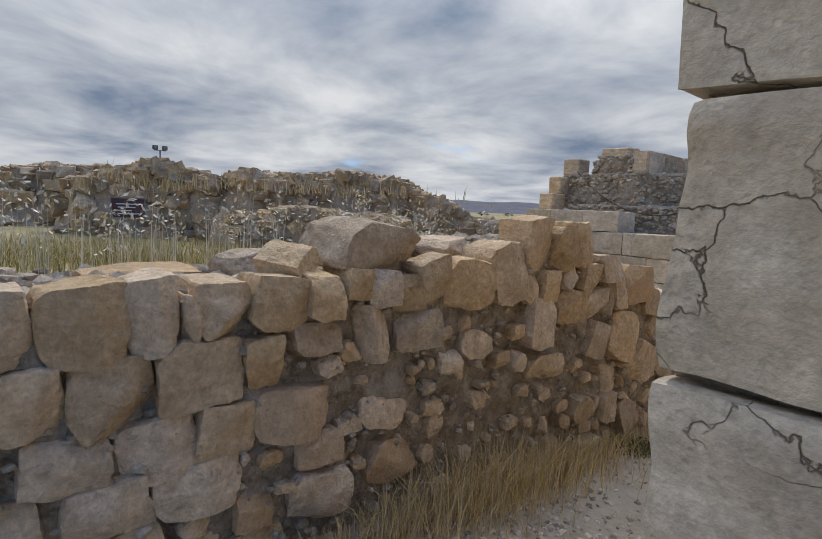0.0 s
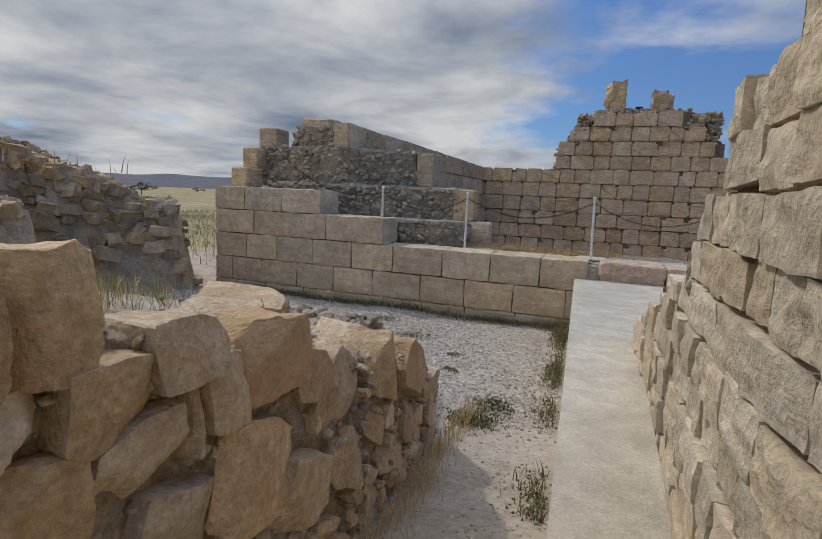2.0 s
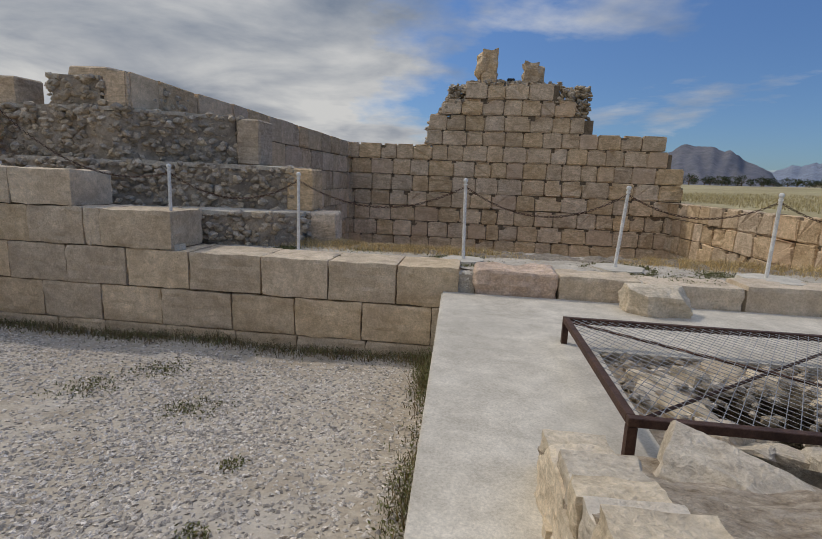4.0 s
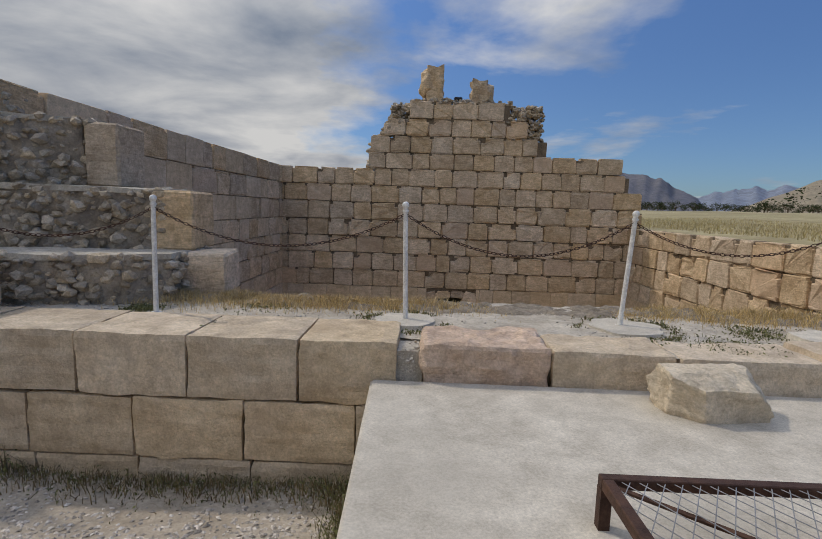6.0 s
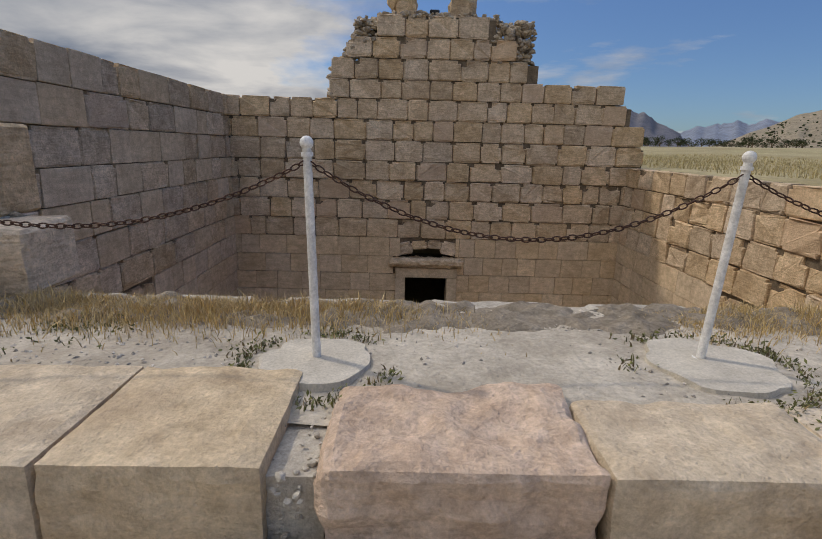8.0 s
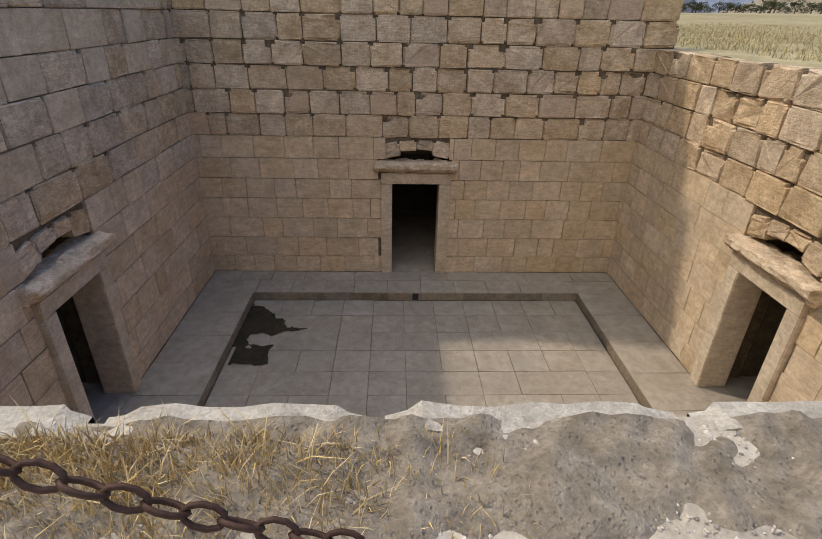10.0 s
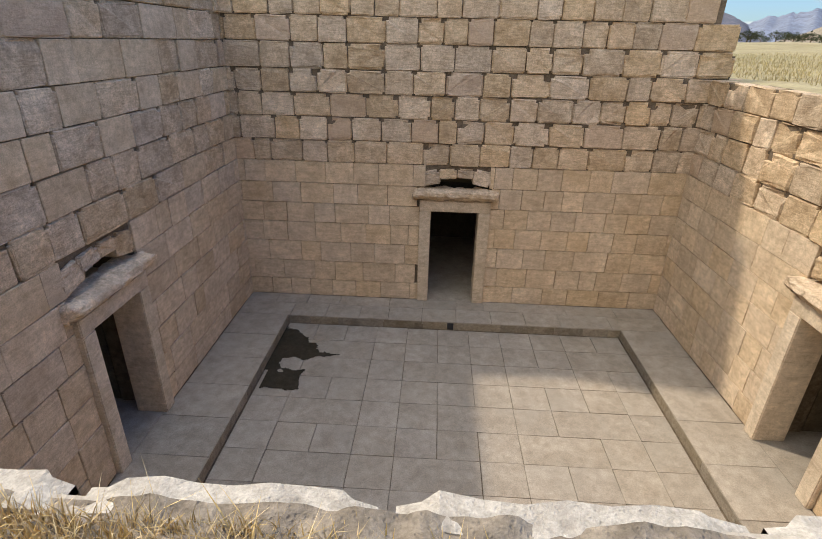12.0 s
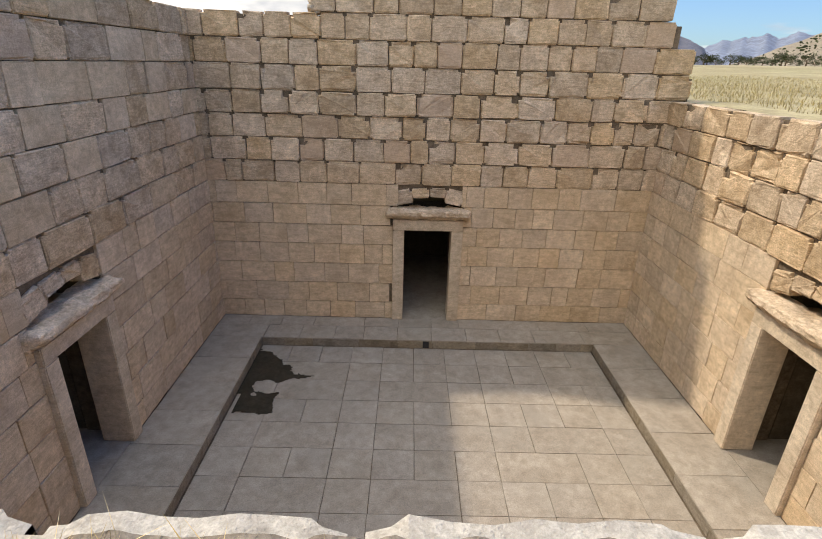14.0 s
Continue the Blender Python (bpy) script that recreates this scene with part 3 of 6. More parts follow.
def sheet(name, xs, ys, zf, mat, keep=None, smooth=True):
    verts, faces, idx = [], [], {}
    for j, y in enumerate(ys):
        for i, x in enumerate(xs):
            idx[i, j] = len(verts)
            verts.append((x, y, zf(x, y)))
    for j in range(len(ys) - 1):
        for i in range(len(xs) - 1):
            if keep is None or keep((xs[i] + xs[i + 1]) / 2, (ys[j] + ys[j + 1]) / 2):
                faces.append((idx[i, j], idx[i + 1, j], idx[i + 1, j + 1], idx[i, j + 1]))
    return mesh_from(name, verts, faces, mat, None, smooth)


def steps(a, b, n):
    return [a + (b - a) * i / n for i in range(n + 1)]


def terrace_z(x, y):
    z = -0.02 + 0.025 * wob(x, y, 1.1) + 0.012 * wob(x, y, 5.0, 3.0)
    z -= 0.05 * smoothstep(-4.75, -5.0, y) * (1 if x < 1 else 0)
    return z


terrace = sheet("ground_terrace", steps(-8.0, 8.6, 180), steps(-5.03, YE - 0.05, 34), terrace_z, EARTH, lambda x, y: not (x > -0.68 and x < -0.42 and y < -4.7))
tagged(terrace, "pale dusty earth of the terrace with gravel and weeds", "ground", kind="structure")
box("terrace_fill", -8.0, 8.6, -4.55, YE - 0.9, -2.0, -0.2, DARK_JOINT)
tagged(bpy.data.objects["terrace_fill"], "earth fill under the terrace", "ground", kind="structure")


# ---- open ground ----
def ground_z(x, y):
    yy = min(y, -5.0)
    near = -1.2 + 0.13 * smoothstep(-5, -7, yy) * 1.0 + 0.32 * smoothstep(-6.5, -11.0, yy) + 0.22 * smoothstep(-10.5, -16.0, yy)
    z = near
    # raised fill behind the low ruined wall
    bank = smoothstep(-1.55, -1.9, x) * smoothstep(-9.6, -11.4, y)
    z += bank * (0.95 - 0.30 * smoothstep(-3, -8, x))
    # fields beyond the court lie higher in the east
    east = smoothstep(2.0, 8.6, x) * smoothstep(-6.5, -3.5, y)
    z = z * (1 - east) + (0.62 + 0.012 * max(0, x - 9)) * east
    r = math.hypot(x, y)
    z += (0.05 * wob(x, y, 0.5) + 0.02 * wob(x, y, 2.0, 4)) * (1 if r < 60 else 3)
    if x > 14 or r > 40:
        z += 1.2 * smoothstep(30, 90, r) * smoothstep(0, 30, x)
    return z


XS = sorted({*steps(-12, 3.0, 150), *steps(3.0, 16, 52), *[-12 - 1.6 * i - 0.09 * i ** 2.35 for i in range(1, 40)], *[16 + 1.6 * i + 0.09 * i ** 2.35 for i in range(1, 40)]})
YS = sorted({*steps(-19, 14, 330), *[14 + 1.5 * i + 0.1 * i ** 2.4 for i in range(1, 40)], *[-19 - 1.5 * i - 0.1 * i ** 2.4 for i in range(1, 25)]})


def open_ground(x, y):
    if -8.35 < x < 8.0 and -4.85 < y < 12.2:
        return False
    if 0.7 < x < 2.4 and -8.7 < y < -7.1 or 1.04 < x < 3.2 and -10.3 < y < -8.25:
        return False
    return True


ground = sheet("ground", XS, YS, ground_z, FIELD, open_ground)
tagged(ground, "dry ground with a gravel path and yellow meadow", "ground", kind="structure")
ground.data.materials.append(PATH_EARTH)
for p in ground.data.polygons:
    c = p.center
    if c.x > -9.5 and c.x < 3.5 and c.y < -3 and c.y > -30 and not (c.x < -2.6 and c.y < -12.6 + 0.35 * (c.x + 2.6)) or (c.x < -8.6 and c.x > -13 and -7 < c.y < -2.0 - 0.5 * (c.x + 8)):
        p.material_index = 1


# concrete causeway
def slab_mesh():
    bm = bmesh.new()
    out = [(-0.55, -13.9), (-0.10, -13.9), (-0.10, -10.8), (-0.06, -9.1), (0.62, -9.0), (0.62, -7.0), (4.6, -7.0), (4.6, YF - 0.004), (-0.83, YF - 0.004), (-0.64, -10.8)]
    lo = [bm.verts.new((x, y, -1.5)) for x, y in out]
    hi = [bm.verts.new((x, y, -0.27 - 0.2 * smoothstep(-10.8, -13.9, y))) for x, y in out]
    bm.faces.new(hi)
    for i in range(len(out)):
        j = (i + 1) % len(out)
        bm.faces.new((lo[i], lo[j], hi[j], hi[i]))
    bmesh.ops.bevel(bm, geom=[e for e in bm.edges if all(v.co.z > -1 for v in e.verts)], offset=0.02, segments=2, affect='EDGES')
    return bm


slab = part("walkway_slab", slab_mesh(), SLAB)
tagged(slab, "smooth pale concrete causeway to the terrace", "walkway", kind="structure")


# ---- scattered small pieces, joined ----
ICO = bmesh.new()
bmesh.ops.create_icosphere(ICO, subdivisions=1, radius=0.5)
ICO.verts.ensure_lookup_table()
ICO_V = np.array([v.co[:] for v in ICO.verts])
ICO_F = np.array([[v.index for v in f.verts] for f in ICO.faces])
ICO.free()
SQ = bmesh.new()
bmesh.ops.create_cube(SQ, size=0.82)
bmesh.ops.bevel(SQ, geom=SQ.edges[:], offset=0.11, segments=1, affect='EDGES')
bmesh.ops.triangulate(SQ, faces=SQ.faces[:])
SQ.verts.ensure_lookup_table()
SQ.verts.index_update()
CUBE_V = np.array([v.co[:] for v in SQ.verts])
CUBE_F = np.array([[v.index for v in f.verts] for f in SQ.faces])
SQ.free()
OCT_V = np.array([(0.5, 0, 0), (-0.5, 0, 0), (0, 0.5, 0), (0, -0.5, 0), (0, 0, 0.5), (0, 0, -0.5)])
OCT_F = np.array([(0, 2, 4), (2, 1, 4), (1, 3, 4), (3, 0, 4), (2, 0, 5), (1, 2, 5), (3, 1, 5), (0, 3, 5)])


def scatter(name, spots, mat, label, category, seed=5, shape="ico", flat=(0.55, 0.85), parent=None):
    """Many small stones in one mesh. spots: rows of x, y, z, size."""
    rng = np.random.default_rng(seed)
    spots = np.array(spots, dtype=float)
    base_v, base_f = {"ico": (ICO_V, ICO_F), "oct": (OCT_V, OCT_F), "cube": (CUBE_V, CUBE_F)}[shape]
    n, k = len(spots), len(base_v)
    v = np.repeat(base_v[None], n, 0) * (1 + rng.uniform(-0.28, 0.28, (n, k, 1)))
    v *= np.stack([rng.uniform(0.8, 1.3, n), rng.uniform(0.7, 1.1, n), rng.uniform(flat[0], flat[1], n)], 1)[:, None, :]
    a = rng.uniform(0, 2 * np.pi, n)
    t = rng.normal(0, 0.35, n)
    ca, sa, ct, st = np.cos(a), np.sin(a), np.cos(t), np.sin(t)
    x, y, z = v[..., 0], v[..., 1], v[..., 2]
    y, z = y * ct[:, None] - z * st[:, None], y * st[:, None] + z * ct[:, None]
    x, y = x * ca[:, None] - y * sa[:, None], x * sa[:, None] + y * ca[:, None]
    v = np.stack([x, y, z], -1) * spots[:, 3][:, None, None] + spots[:, None, :3]
    f = base_f[None] + (np.arange(n) * k)[:, None, None]
    ob = mesh_from(name, v.reshape(-1, 3).tolist(), f.reshape(-1, 3).tolist(), mat, parent)
    tagged(ob, label, category, kind="stuff")
    return ob


def blades(name, spots, mat, label, category, seed=6, width=0.006, lean=0.35, parent=None):
    """Grass blades in one mesh: bent two-piece blades. spots: rows of x, y, z, height."""
    rng = np.random.default_rng(seed)
    s = np.array(spots, dtype=float)
    n = len(s)
    a = rng.uniform(0, 2 * np.pi, n)
    side = np.stack([np.cos(a), np.sin(a), np.zeros(n)], 1) * (width * rng.uniform(0.6, 1.4, n))[:, None]
    b = rng.uniform(0, 2 * np.pi, n)
    out = np.stack([np.cos(b), np.sin(b), np.zeros(n)], 1) * (np.abs(rng.normal(0, lean, n)) * s[:, 3])[:, None]
    up = np.zeros((n, 3))
    up[:, 2] = s[:, 3]
    p = s[:, :3]
    v = np.stack([p - side, p + side, p + up * 0.55 + out * 0.35 + side * 0.7, p + up * 0.55 + out * 0.35 - side * 0.7, p + up * 0.95 + out], 1)
    i = (np.arange(n) * 5)[:, None]
    quads = (np.array([[0, 1, 2, 3]]) + i).tolist()
    tris = (np.array([[3, 2, 4]]) + i).tolist()
    ob = mesh_from(name, v.reshape(-1, 3).tolist(), quads + tris, mat, parent)
    tagged(ob, label, category, kind="stuff")
    return ob


def leaves(name, spots, mat, label, category, seed=8, size=0.03, parent=None):
    """Small leaf-like quads in one mesh. spots: rows of x, y, z."""
    rng = np.random.default_rng(seed)
    p = np.array(spots, dtype=float)
    n = len(p)
    d1 = rng.normal(0, 1, (n, 3))
    d1 /= np.linalg.norm(d1, axis=1)[:, None]
    d2 = np.cross(d1, rng.normal(0, 1, (n, 3)))
    d2 /= np.linalg.norm(d2, axis=1)[:, None] + 1e-6
    s = (size * rng.uniform(0.6, 1.4, n))[:, None]
    v = np.stack([p - d1 * s, p + d2 * s * 0.45, p + d1 * s, p - d2 * s * 0.45], 1)
    f = (np.array([[0, 1, 2, 3]]) + (np.arange(n) * 4)[:, None]).tolist()
    ob = mesh_from(name, v.reshape(-1, 3).tolist(), f, mat, parent)
    if label:
        tagged(ob, label, category, kind="stuff")
    return ob


# ---- terrace front, eastern run ----
east_row = box("wall_terrace_east", -0.45, 8.6, YF + 0.10, YF + 0.62, -1.2, -0.05, DARK_JOINT)
tagged(east_row, "single course of worn limestone blocks along the terrace edge", "wall", kind="structure")
rng = random.Random(21)
for a, b, top_z, mat in ((-0.42, 0.60, 0.035, PINK), (0.615, 1.58, 0.02, FRONT_ASHLAR), (1.62, 2.75, 0.0, FRONT_ASHLAR), (2.78, 4.05, 0.045, FRONT_ASHLAR), (4.08, 5.3, 0.0, FRONT_ASHLAR), (5.33, 6.8, 0.02, FRONT_ASHLAR), (6.83, 8.5, 0.0, FRONT_ASHLAR)):
    worn = mat is PINK
    me = worn_block(330 + int(a * 10), b - a, 0.66 if worn else 0.58, 0.46, 0.045 if worn else 0.024, 0.05 if worn else 0.028, 0.035 if a < 2.7 else 0.06)
    place("stone_block", me, mat, pose((a + b) / 2, YF - 0.01, top_z - 0.23), east_row)
gap_fill = scatter("mortar_rubble", [(-0.52 + 0.09 * rng.uniform(-1, 1), rng.uniform(YF + 0.02, YF + 0.6), rng.uniform(-0.3, -0.03), rng.uniform(0.01, 0.05)) for _ in range(160)],
                   LIME, "whitish broken mortar between two blocks", "mortar")
box("mortar_core", -0.64, -0.42, YF + 0.07, YF + 0.7, -0.6, -0.05, LIME)
tagged(bpy.data.objects["mortar_core"], "grey mortar in the gap of the terrace edge", "mortar", kind="structure")


# ---- stepped rubble core of the south-west corner ----
def tier(name, outline, z0, z1, seed, label):
    """A prism of rubble masonry over an outline, with an uneven face, a pale capping and embedded stones."""
    rng = random.Random(seed)
    dense = []
    for (ax, ay), (bx, by) in zip(outline, outline[1:] + outline[:1]):
        k = max(1, int(math.hypot(bx - ax, by - ay) / 0.12))
        dense += [(ax + (bx - ax) * i / k, ay + (by - ay) * i / k) for i in range(k)]
    rows = max(3, int((z1 - z0) / 0.1))
    verts, faces, n = [], [], len(dense)
    for r in range(rows + 1):
        z = z0 + (z1 - z0) * r / rows
        for x, y in dense:
            verts.append((x + 0.05 * wob(x * 1.3 + y, z, 3.0, seed), y + 0.06 * wob(x, z + y, 3.0, seed + 3), z + (0.03 * wob(x, y, 2.5, seed) if r else 0)))
    for r in range(rows):
        for i in range(n):
            j = (i + 1) % n
            faces.append((r * n + i, r * n + j, (r + 1) * n + j, (r + 1) * n + i))
    faces.append(tuple(range(rows * n, rows * n + n)))
    ob = mesh_from(name, verts, faces, RUBBLE_CORE)
    tagged(ob, label, "masonry", kind="structure")
    spots = []
    for _ in range(int(260 * (z1 - z0) * len(dense) * 0.12 / 1.6)):
        i = rng.randrange(n)
        x, y = dense[i]
        spots.append((x + rng.uniform(-0.05, 0.05), y + rng.uniform(-0.02, 0.03), rng.uniform(z0, z1), rng.uniform(0.05, 0.19)))
    scatter("rubble", spots, RUBBLE, "grey and brown rubble stones set in mortar", "rubble", seed, parent=None)
    cap = [(x + 0.03 * wob(x, y, 4.0, 9), y - 0.015 + 0.03 * wob(x, y, 4.0, 5)) for x, y in dense]
    top = mesh_from("capping", [(x, y, z1 + 0.012 + 0.035 * wob(x, y, 2.5, seed)) for x, y in cap] + [(x, y, z1 - 0.05) for x, y in cap],
                    [tuple(range(n))] + [(i + n, (i + 1) % n + n, (i + 1) % n, i) for i in range(n)], LIME, ob)
    top["label"] = "pale lime capping"
    return ob


RUBBLE_CORE = material("rubble mortar", (0.28, 0.23, 0.175), (0.46, 0.39, 0.31), 5.0, 40, 1.0, 0.95, 0.0, (0.13, 0.105, 0.085), 2.0, 0.6, 0.6, 0.0, 0.04)
tier("rubble_step_low", [(-7.9, -4.1), (-4.5, -4.05), (-3.6, -3.75), (-3.25, -3.45), (-3.25, -2.45), (-7.9, -2.45)], -0.1, 0.50, 31, "low step of rubble masonry with a pale top")
tier("rubble_step_middle", [(-7.9, -4.12), (-6.6, -3.95), (-5.5, -3.45), (-3.62, -2.98), (-3.55, -2.2), (-7.9, -2.2)], 0.45, 1.22, 32, "middle step of rubble masonry with a pale top")
tier("rubble_step_high", [(-8.5, -3.62), (-6.3, -3.62), (-4.75, -2.6), (-4.7, -2.0), (-6.0, -2.0), (-8.5, -2.0)], 1.15, 2.06, 33, "high step of rubble masonry with a pale top")
tier("rubble_step_top", [(-8.0, -2.9), (-6.25, -3.1), (-6.25, -1.6), (-8.0, -1.6)], 2.0, 2.52, 34, "topmost remnant of rubble masonry")


tier("rubble_end", [(-7.42, -3.6), (-6.57, -3.6), (-6.57, -3.38), (-7.42, -3.38)], 1.9, 2.54, 35, "rubble core at the broken end of the court wall")


def loose_block(label, size, m, mat=None, seed=0, rough=0.025, bevel=0.03):
    """A single squared stone, with its base at the origin."""
    me = block_mesh(seed, size[0], size[1], size[2], rough, bevel, 2)
    me.transform(Matrix.Translation((0, -size[1] / 2, size[2] / 2)))
    ob = place("stone_block", me, mat or ASHLAR, m)
    return tagged(ob, label, "stone block")


for lab, size, m, sd in (
        ("squared tan end block of the low step", (0.52, 0.7, 0.50), pose(-3.06, -2.85, 0.0, 0, 0, 8), 501),
        ("squared reddish end block of the middle step", (0.44, 0.8, 0.72), pose(-3.48, -2.6, 0.5, 0, 0, 6), 502),
        ("squared tan end block of the high step", (0.42, 0.7, 0.80), pose(-4.55, -2.3, 1.24, 0, 0, 4), 503),
        ("weathered block on the south-west corner", (0.5, 0.6, 0.46), pose(-8.35, -3.3, 2.06, 0, 0, 4), 504),
        ("squared block on the corner of the rubble steps", (0.4, 0.55, 0.5), pose(-8.55, -3.75, 1.50, 0, 0, 2), 505),
        ("squared block low on the corner of the rubble steps", (0.45, 0.6, 0.44), pose(-8.42, -4.25, 1.06, 0, 0, 0), 506),
        ("tan block on the topmost remnant", (0.95, 0.5, 0.38), pose(-7.6, -2.3, 2.52, 0, 3, -12), 507)):
    loose_block(lab, size, m, ASHLAR, sd)
tagged(box("corner_block", -6.55, -6.14, -3.56, -3.44, 2.06, 2.63, ASHLAR, None, 0.02), "squared end block of the court wall", "stone block")


# ---- rough crest of the back wall ----
rng = random.Random(41)
crest = []
for x0, x1, z0, z1, k in ((-2.40, -1.1, 3.9, 5.2, 420), (2.7, 4.05, 3.9, 5.2, 420), (-2.75, -2.3, 2.6, 3.6, 60), (-1.1, 2.8, 5.2, 5.36, 120)):
    for _ in range(k):
        fx, fz = rng.random(), rng.random()
        if x1 < 0 and fx < 0.55 * fz ** 0.7 - 0.05 and z0 > 3:
            continue
        if x0 > 2.7 and fx > 1.0 - 0.55 * fz ** 0.7 and z0 > 3:
            continue
        crest.append((x0 + (x1 - x0) * fx, YB + rng.uniform(0.06, 0.6), z0 + (z1 - z0) * fz, rng.uniform(0.1, 0.3)))
scatter("crest_rubble", crest, RUBBLE, "dark rubble core along the broken wall top", "rubble", 42)


def animal_stone(label, m, size, seed):
    """A worn carved block standing on end: a squared shaft with a broken lump to one side."""
    bm = bmesh.new()
    w, d, h = size
    add_box(bm, -w * 0.18, w * 0.5, -d / 2, d / 2, 0, h)
    bmesh.ops.subdivide_edges(bm, edges=bm.edges[:], cuts=6, use_grid_fill=True)
    vs = bmesh.ops.create_icosphere(bm, subdivisions=3, radius=0.5, matrix=Matrix.Translation((-w * 0.2, -0.05, h * 0.52)) @ Matrix.Diagonal((w * 0.62, d * 1.05, h * 0.9, 1)))["verts"]
    o = Vector((seed, seed * 2.0, 0))
    for v in bm.verts:
        q = v.co * 4 + o
        v.co += Vector((noise.noise(q), noise.noise(q + Vector((5, 0, 0))), noise.noise(q + Vector((0, 5, 0))))) * 0.10
    ob = part("carved_stone", bm, ASHLAR)
    ob.matrix_world = m
    return tagged(ob, label, "carved stone", "carved stones on the wall top")


animal_stone("tall worn carved block upright on the wall top", pose(-0.35, YB + 0.45, 5.26), (0.92, 0.6, 1.38), 3.3)
animal_stone("short worn carved block on the wall top", pose(1.68, YB + 0.45, 5.26, 0, 0, 180), (0.9, 0.6, 0.88), 7.1)
lamp = new("floodlight")
lamp.location = (0.72, YB + 0.3, 5.30)
tagged(lamp, "small black floodlight on the wall top", "floodlight")
bm = bmesh.new()
add_box(bm, -0.16, 0.16, -0.08, 0.08, 0.10, 0.2)
bmesh.ops.bevel(bm, geom=bm.edges[:], offset=0.02, segments=2, affect='EDGES')
part("housing", bm, BLACK, lamp)
bm = bmesh.new()
add_box(bm, -0.03, 0.03, -0.03, 0.03, 0.0, 0.1)
part("bracket", bm, BLACK, lamp)

# relieving gaps of shadow and broken stones over the door cornices
for m in (frame_matrix(Vector((0.72, YB, 0)), Vector((1, 0, 0)), Vector((0, 1, 0))), frame_matrix(Vector((XL, 4.1, 0)), Vector((0, 1, 0)), Vector((-1, 0, 0))), frame_matrix(Vector((XR, 4.25, 0)), Vector((0, -1, 0)), Vector((1, 0, 0)))):
    for dx, w, h, zc in ((-0.80, 0.56, 0.46, -2.47), (-0.27, 0.54, 0.32, -2.34), (0.27, 0.50, 0.30, -2.31), (0.80, 0.56, 0.48, -2.45)):
        ob = place("wedge_stone", random.Random(int(dx * 100) + 5).choice(RAGGED_BLOCKS), ASHLAR,
                   m @ Matrix.Translation((dx, 0.0, zc)) @ Matrix.Rotation(0.24 * dx, 4, 'Y') @ Matrix.Diagonal((w / 1.0, 0.8, h / 0.66, 1)))
        tagged(ob, "broken wedge stone over a doorway", "stone block", "wedge stones over the doorways")


# ---- white capping along the edge of the court ----
rng = random.Random(51)
x = XL
while x < XR:
    w = rng.uniform(0.85, 1.25)
    bm = bmesh.new()
    add_box(bm, 0, w - 0.06, -0.12, 0.03, -0.20, -0.015)
    bmesh.ops.subdivide_edges(bm, edges=bm.edges[:], cuts=7, use_grid_fill=True)
    for v in bm.verts:
        e = min(v.co.x, w - 0.06 - v.co.x)
        q = Vector((v.co.x + x, v.co.y, v.co.z))
        v.co.y -= 0.07 * (1 - smoothstep(0, 0.10, e)) * (1 if v.co.y > 0 else -0.3)
        v.co.y += 0.035 * noise.noise(q * 4)
        v.co.z += 0.018 * noise.noise(q * 5 + Vector((3, 0, 0))) - 0.03 * (1 - smoothstep(0, 0.12, e))
    ob = part("coping", bm, LIME)
    ob.location = (x, YE - 0.01, 0)
    tagged(ob, "whitish broken coping stone on the court edge", "coping stone", "coping along the court edge")
    x += w


LIP = material("weathered grey mortar lip", (0.19, 0.152, 0.11), (0.37, 0.31, 0.235), 7.0, 45, 1.0, 0.95, 0.0, (0.12, 0.10, 0.075), 3.0, 0.5, 0.6, 0.0, 0.03)
EDGE_STRAW = material("brownish dry grass", (0.54, 0.39, 0.185), (0.74, 0.57, 0.32), 6.0, 50, 0.0, 0.9, 0.25, island=True)
lip = sheet("court_lip", steps(XL, XR, 420), steps(-3.62, YE - 0.07, 26),
            lambda x, y: terrace_z(x, y) - 0.03 + 0.055 * smoothstep(-3.62 + 0.1 * wob(x, 0, 1.5), -3.42, y) + 0.05 * wob(x, y, 3.0, 8) + 0.035 * wob(x, y, 10.0, 2), LIP)
tagged(lip, "pitted grey mortar and earth along the court edge", "ground", kind="structure")


# ---- posts, footings and chains ----
def post(m, height, label, footing=0.32, domed=False):
    ob = new("barrier_post")
    tagged(ob, label, "barrier post", "white barrier posts")
    bm = bmesh.new()
    bmesh.ops.create_cone(bm, cap_ends=True, segments=16, radius1=0.024, radius2=0.022, depth=height - 0.07, matrix=Matrix.Translation((0, 0, (height - 0.07) / 2)))
    part("shaft", bm, WHITE_PAINT, ob)
    bm = bmesh.new()
    bmesh.ops.create_cone(bm, cap_ends=True, segments=16, radius1=0.03, radius2=0.03, depth=0.02, matrix=Matrix.Translation((0, 0, height - 0.10)))
    bmesh.ops.create_uvsphere(bm, u_segments=16, v_segments=10, radius=0.034, matrix=Matrix.Translation((0, 0, height - 0.045)))
    part("finial", bm, WHITE_PAINT, ob)
    bm = bmesh.new()
    bmesh.ops.create_cone(bm, cap_ends=True, segments=14, radius1=0.05, radius2=0.045, depth=0.008, matrix=Matrix.Translation((0, 0, 0.006)))
    part("base_plate", bm, WHITE_PAINT, ob)
    ob.matrix_world = m
    return ob


